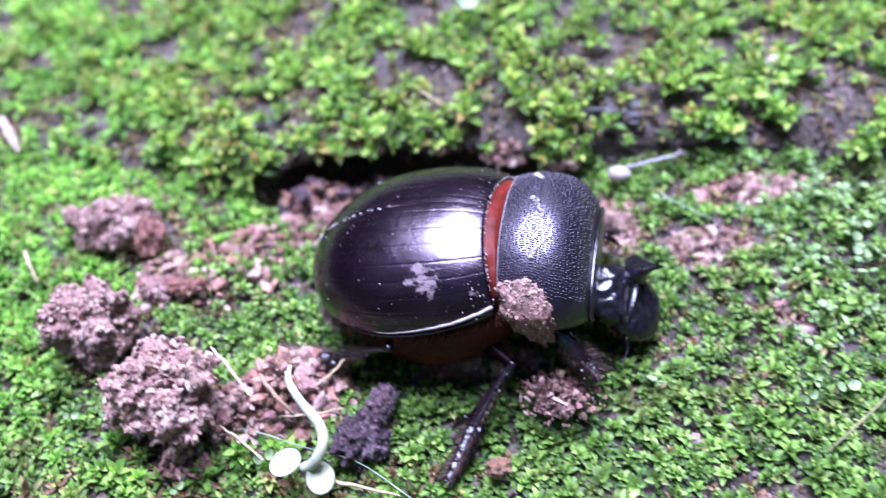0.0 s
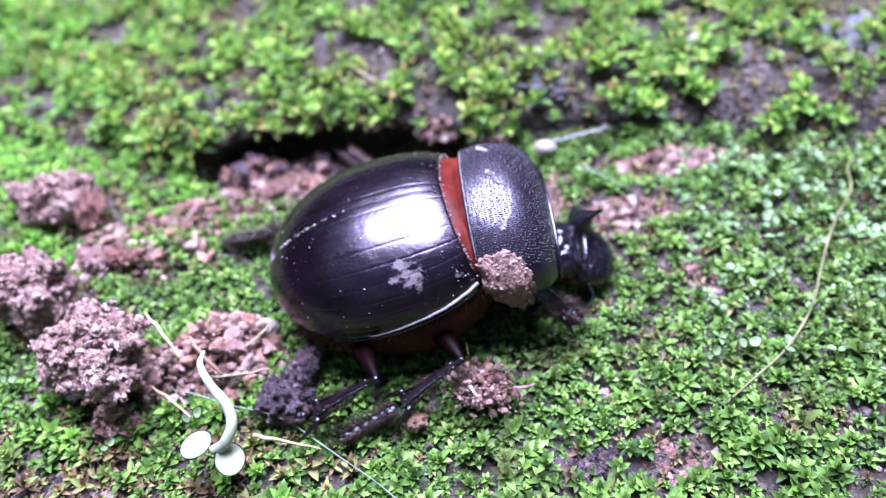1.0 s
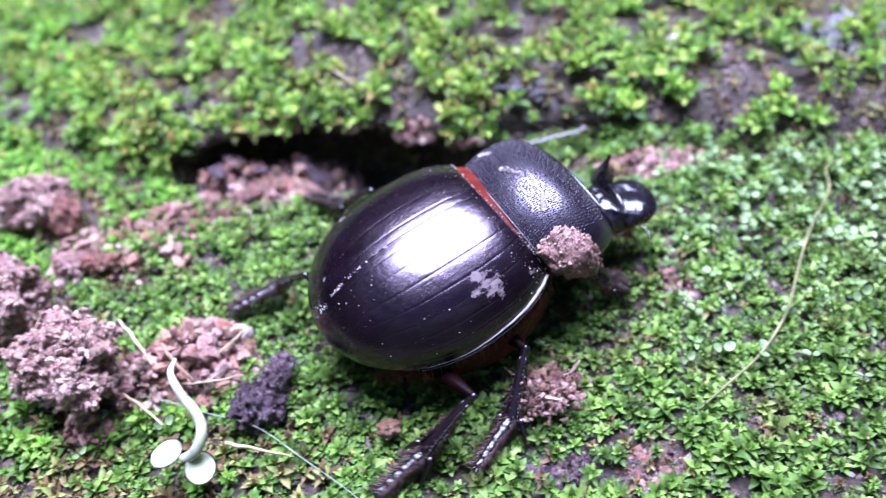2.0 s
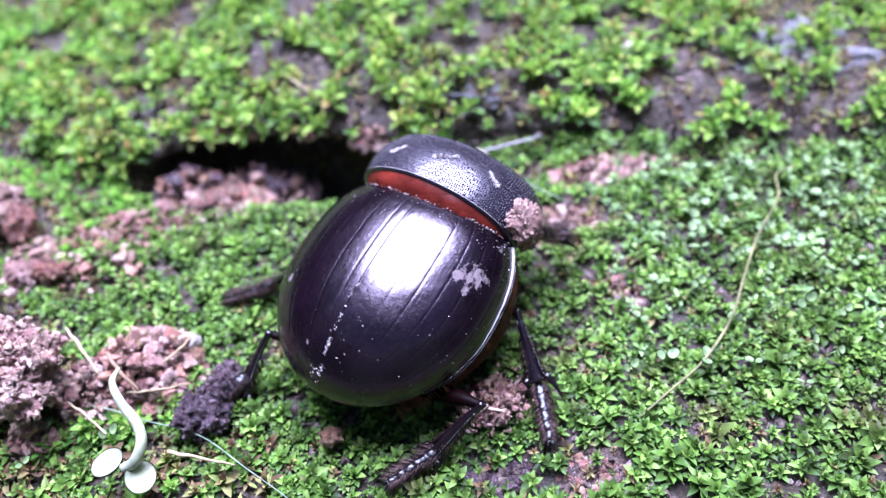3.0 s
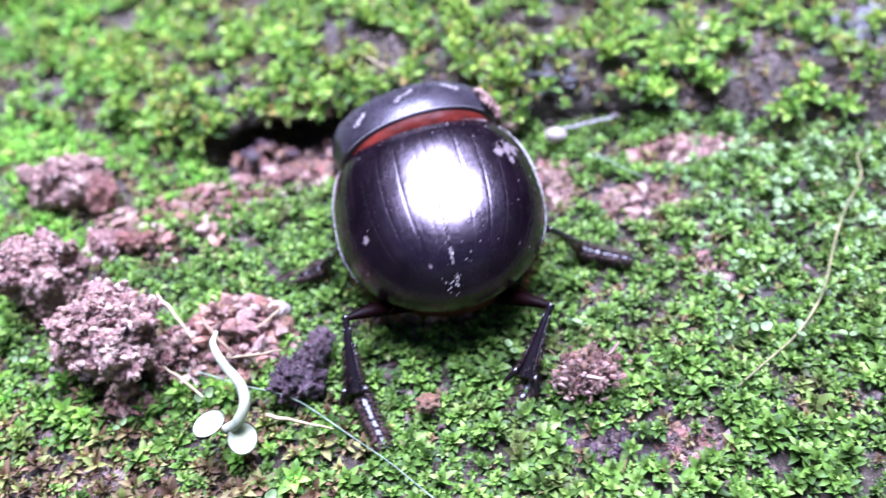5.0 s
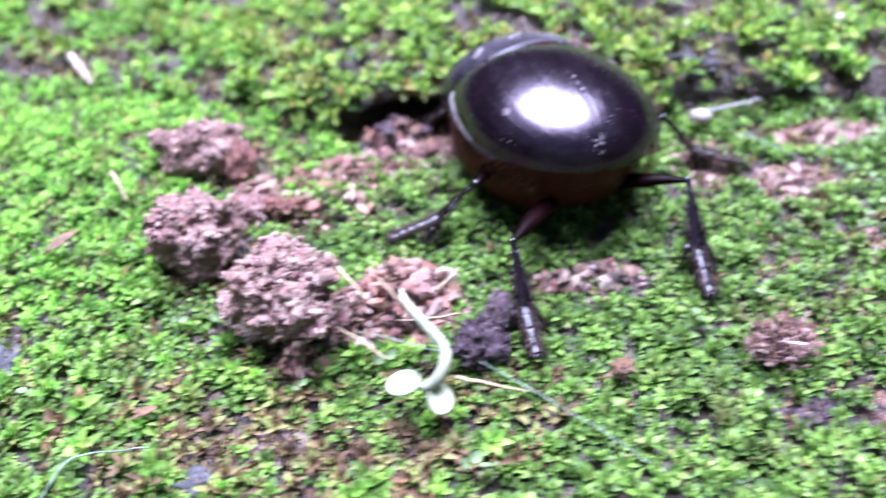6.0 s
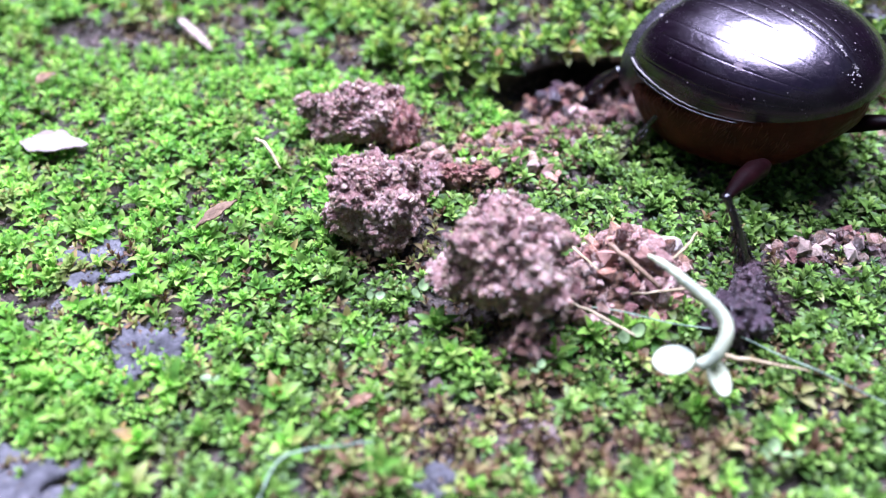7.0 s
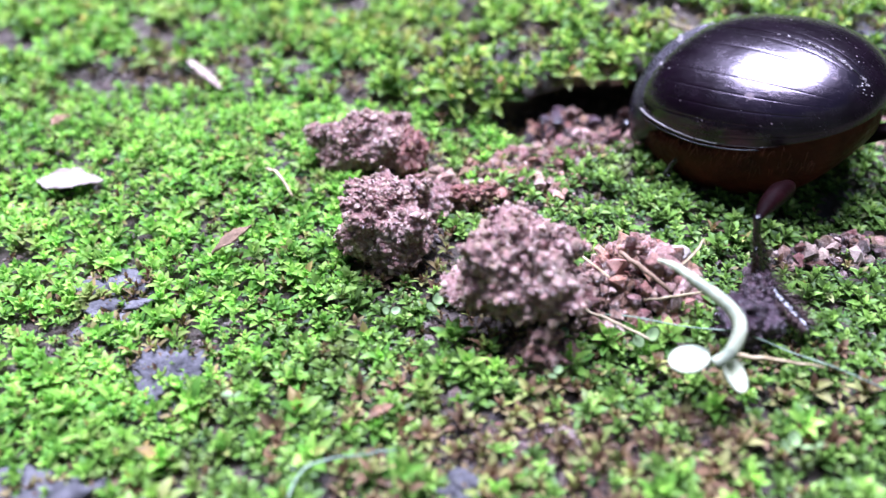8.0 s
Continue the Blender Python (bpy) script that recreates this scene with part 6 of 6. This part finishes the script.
    limb("LM", [
        (0, (0.05, 0.90, 0.50), (-0.10, 1.25, 0.15), (-0.25, 1.55, 0.08)),
        (0.5, (0.05, 0.90, 0.50), (-0.10, 1.25, 0.15), (-0.25, 1.55, 0.08)),
        (1, (0.05, 0.90, 0.50), (-0.10, 1.25, 0.15), (-0.25, 1.55, 0.08)),
        (1.5, (0.05, 0.90, 0.50), (-0.10, 1.25, 0.15), (-0.25, 1.55, 0.08)),
        (2, (0.05, 0.90, 0.50), (-0.10, 1.25, 0.15), (-0.25, 1.55, 0.08)),
        (2.2, (0.05, 0.90, 0.50), (-0.10, 1.25, 0.15), (-0.25, 1.55, 0.08)),
        (3.3, (-0.20, 0.82, 0.36), (-0.21, 1.06, 0.09), (-0.33, 1.18, 0.06)),
        (3.5, (-0.14, 0.88, 0.39), (-0.17, 1.14, 0.13), (-0.33, 1.28, 0.12)),
        (3.8, (-0.15, 0.80, 0.47), (-0.12, 1.04, 0.19), (-0.19, 1.21, 0.16)),
        (4.2, (-0.11, 0.79, 0.44), (-0.04, 1.01, 0.16), (-0.08, 1.20, 0.12)),
        (5.3, (0.01, 0.76, 0.36), (0.16, 0.92, 0.09), (0.23, 1.17, 0.02)),
        (5.5, (0.14, 0.69, 0.30), (0.40, 0.93, 0.02), (0.54, 1.19, -0.06)),
        (5.7, (0.03, 0.71, 0.28), (0.07, 1.03, -0.04), (0.06, 1.43, -0.15)),
        (6, (-0.42, 0.80, 0.29), (-0.37, 1.05, 0.01), (-0.38, 1.37, -0.08)),
        (6.3, (-0.37, 0.89, 0.33), (-0.42, 1.21, 0.05), (-0.55, 1.59, -0.04)),
        (6.5, (-0.38, 0.95, 0.30), (-0.26, 1.16, 0.05), (-0.27, 1.39, -0.02)),
        (6.7, (0.15, 0.72, 0.34), (0.30, 0.86, 0.05), (0.42, 0.95, -0.05)),
        (7, (0.15, 0.72, 0.34), (0.30, 0.86, 0.05), (0.42, 0.95, -0.05)),
        (7.5, (0.15, 0.72, 0.34), (0.30, 0.86, 0.05), (0.42, 0.95, -0.05)),
        (8, (0.15, 0.72, 0.34), (0.30, 0.86, 0.05), (0.42, 0.95, -0.05)),
    ])
    limb("RF", [
        (0, (0.88, -0.50, 0.28), (1.08, -0.62, 0.06), (1.16, -0.68, 0.00)),
        (0.5, (0.88, -0.50, 0.28), (1.08, -0.62, 0.06), (1.16, -0.68, 0.00)),
        (1, (0.88, -0.50, 0.28), (1.08, -0.62, 0.06), (1.16, -0.68, 0.00)),
        (1.5, (0.88, -0.50, 0.28), (1.08, -0.62, 0.06), (1.16, -0.68, 0.00)),
        (2, (0.88, -0.50, 0.28), (1.08, -0.62, 0.06), (1.16, -0.68, 0.00)),
        (2.2, (0.88, -0.50, 0.28), (1.08, -0.62, 0.06), (1.16, -0.68, 0.00)),
        (3.3, (0.88, -0.50, 0.28), (1.08, -0.62, 0.06), (1.16, -0.68, 0.00)),
        (3.5, (0.88, -0.50, 0.28), (1.08, -0.62, 0.06), (1.16, -0.68, 0.00)),
        (3.8, (0.88, -0.50, 0.28), (1.08, -0.62, 0.06), (1.16, -0.68, 0.00)),
        (4.2, (0.88, -0.50, 0.28), (1.08, -0.62, 0.06), (1.16, -0.68, 0.00)),
        (5.3, (0.88, -0.50, 0.28), (1.08, -0.62, 0.06), (1.16, -0.68, 0.00)),
        (5.5, (0.88, -0.50, 0.28), (1.08, -0.62, 0.06), (1.16, -0.68, 0.00)),
        (5.7, (0.88, -0.50, 0.28), (1.08, -0.62, 0.06), (1.16, -0.68, 0.00)),
        (6, (0.88, -0.50, 0.28), (1.08, -0.62, 0.06), (1.16, -0.68, 0.00)),
        (6.3, (0.88, -0.50, 0.28), (1.08, -0.62, 0.06), (1.16, -0.68, 0.00)),
        (6.5, (0.88, -0.50, 0.28), (1.08, -0.62, 0.06), (1.16, -0.68, 0.00)),
        (6.7, (0.88, -0.50, 0.28), (1.08, -0.62, 0.06), (1.16, -0.68, 0.00)),
        (7, (0.88, -0.50, 0.28), (1.08, -0.62, 0.06), (1.16, -0.68, 0.00)),
        (7.5, (0.88, -0.50, 0.28), (1.08, -0.62, 0.06), (1.16, -0.68, 0.00)),
        (8, (0.88, -0.50, 0.28), (1.08, -0.62, 0.06), (1.16, -0.68, 0.00)),
    ])
    limb("LF", [
        (0, (0.88, 0.50, 0.28), (1.08, 0.62, 0.06), (1.16, 0.68, 0.00)),
        (0.5, (0.88, 0.50, 0.28), (1.08, 0.62, 0.06), (1.16, 0.68, 0.00)),
        (1, (0.88, 0.50, 0.28), (1.08, 0.62, 0.06), (1.16, 0.68, 0.00)),
        (1.5, (0.88, 0.50, 0.28), (1.08, 0.62, 0.06), (1.16, 0.68, 0.00)),
        (2, (0.88, 0.50, 0.28), (1.08, 0.62, 0.06), (1.16, 0.68, 0.00)),
        (2.2, (0.88, 0.50, 0.28), (1.08, 0.62, 0.06), (1.16, 0.68, 0.00)),
        (3.3, (0.88, 0.50, 0.28), (1.08, 0.62, 0.06), (1.16, 0.68, 0.00)),
        (3.5, (0.88, 0.50, 0.28), (1.08, 0.62, 0.06), (1.16, 0.68, 0.00)),
        (3.8, (0.88, 0.50, 0.28), (1.08, 0.62, 0.06), (1.16, 0.68, 0.00)),
        (4.2, (0.88, 0.50, 0.28), (1.08, 0.62, 0.06), (1.16, 0.68, 0.00)),
        (5.3, (0.88, 0.50, 0.28), (1.08, 0.62, 0.06), (1.16, 0.68, 0.00)),
        (5.5, (0.88, 0.50, 0.28), (1.08, 0.62, 0.06), (1.16, 0.68, 0.00)),
        (5.7, (0.88, 0.50, 0.28), (1.08, 0.62, 0.06), (1.16, 0.68, 0.00)),
        (6, (0.88, 0.50, 0.28), (1.08, 0.62, 0.06), (1.16, 0.68, 0.00)),
        (6.3, (0.88, 0.50, 0.28), (1.08, 0.62, 0.06), (1.16, 0.68, 0.00)),
        (6.5, (0.88, 0.50, 0.28), (1.08, 0.62, 0.06), (1.16, 0.68, 0.00)),
        (6.7, (0.88, 0.50, 0.28), (1.08, 0.62, 0.06), (1.16, 0.68, 0.00)),
        (7, (0.88, 0.50, 0.28), (1.08, 0.62, 0.06), (1.16, 0.68, 0.00)),
        (7.5, (0.88, 0.50, 0.28), (1.08, 0.62, 0.06), (1.16, 0.68, 0.00)),
        (8, (0.88, 0.50, 0.28), (1.08, 0.62, 0.06), (1.16, 0.68, 0.00)),
    ])
    walk(SPROUT, [(t, pose((-1.55 + x) * U, (-2.05 + y) * U, 0.15 * U, 0, 0, a)) for t, x, y, a in ((0.0, 0.08, 0.19, 0), (0.5, 0.13, 0.10, 0), (0.8, 0.02, 0.01, 0), (1.2, 0.0, 0.0, 0), (8.0, 0.0, 0.0, 0))])
    walk(CLOD, [(0.0, pose(0.14 * U, -1.50 * U, 0.16 * U)), (0.5, pose(0.24 * U, -1.62 * U, 0.16 * U, 0, 0, -10)), (1.0, pose(0.15 * U, -1.77 * U, 0.16 * U, 0, 0, -25)), (1.5, pose(0.65 * U, -1.74 * U, 0.16 * U, 0, 0, 10)),
                (2.0, pose(0.77 * U, -1.84 * U, 0.13 * U, 0, 0, 20)), (2.5, pose(0.78 * U, -1.85 * U, 0.10 * U, 0, 0, 20)), (8.0, pose(0.78 * U, -1.85 * U, 0.10 * U, 0, 0, 20))])


motions()
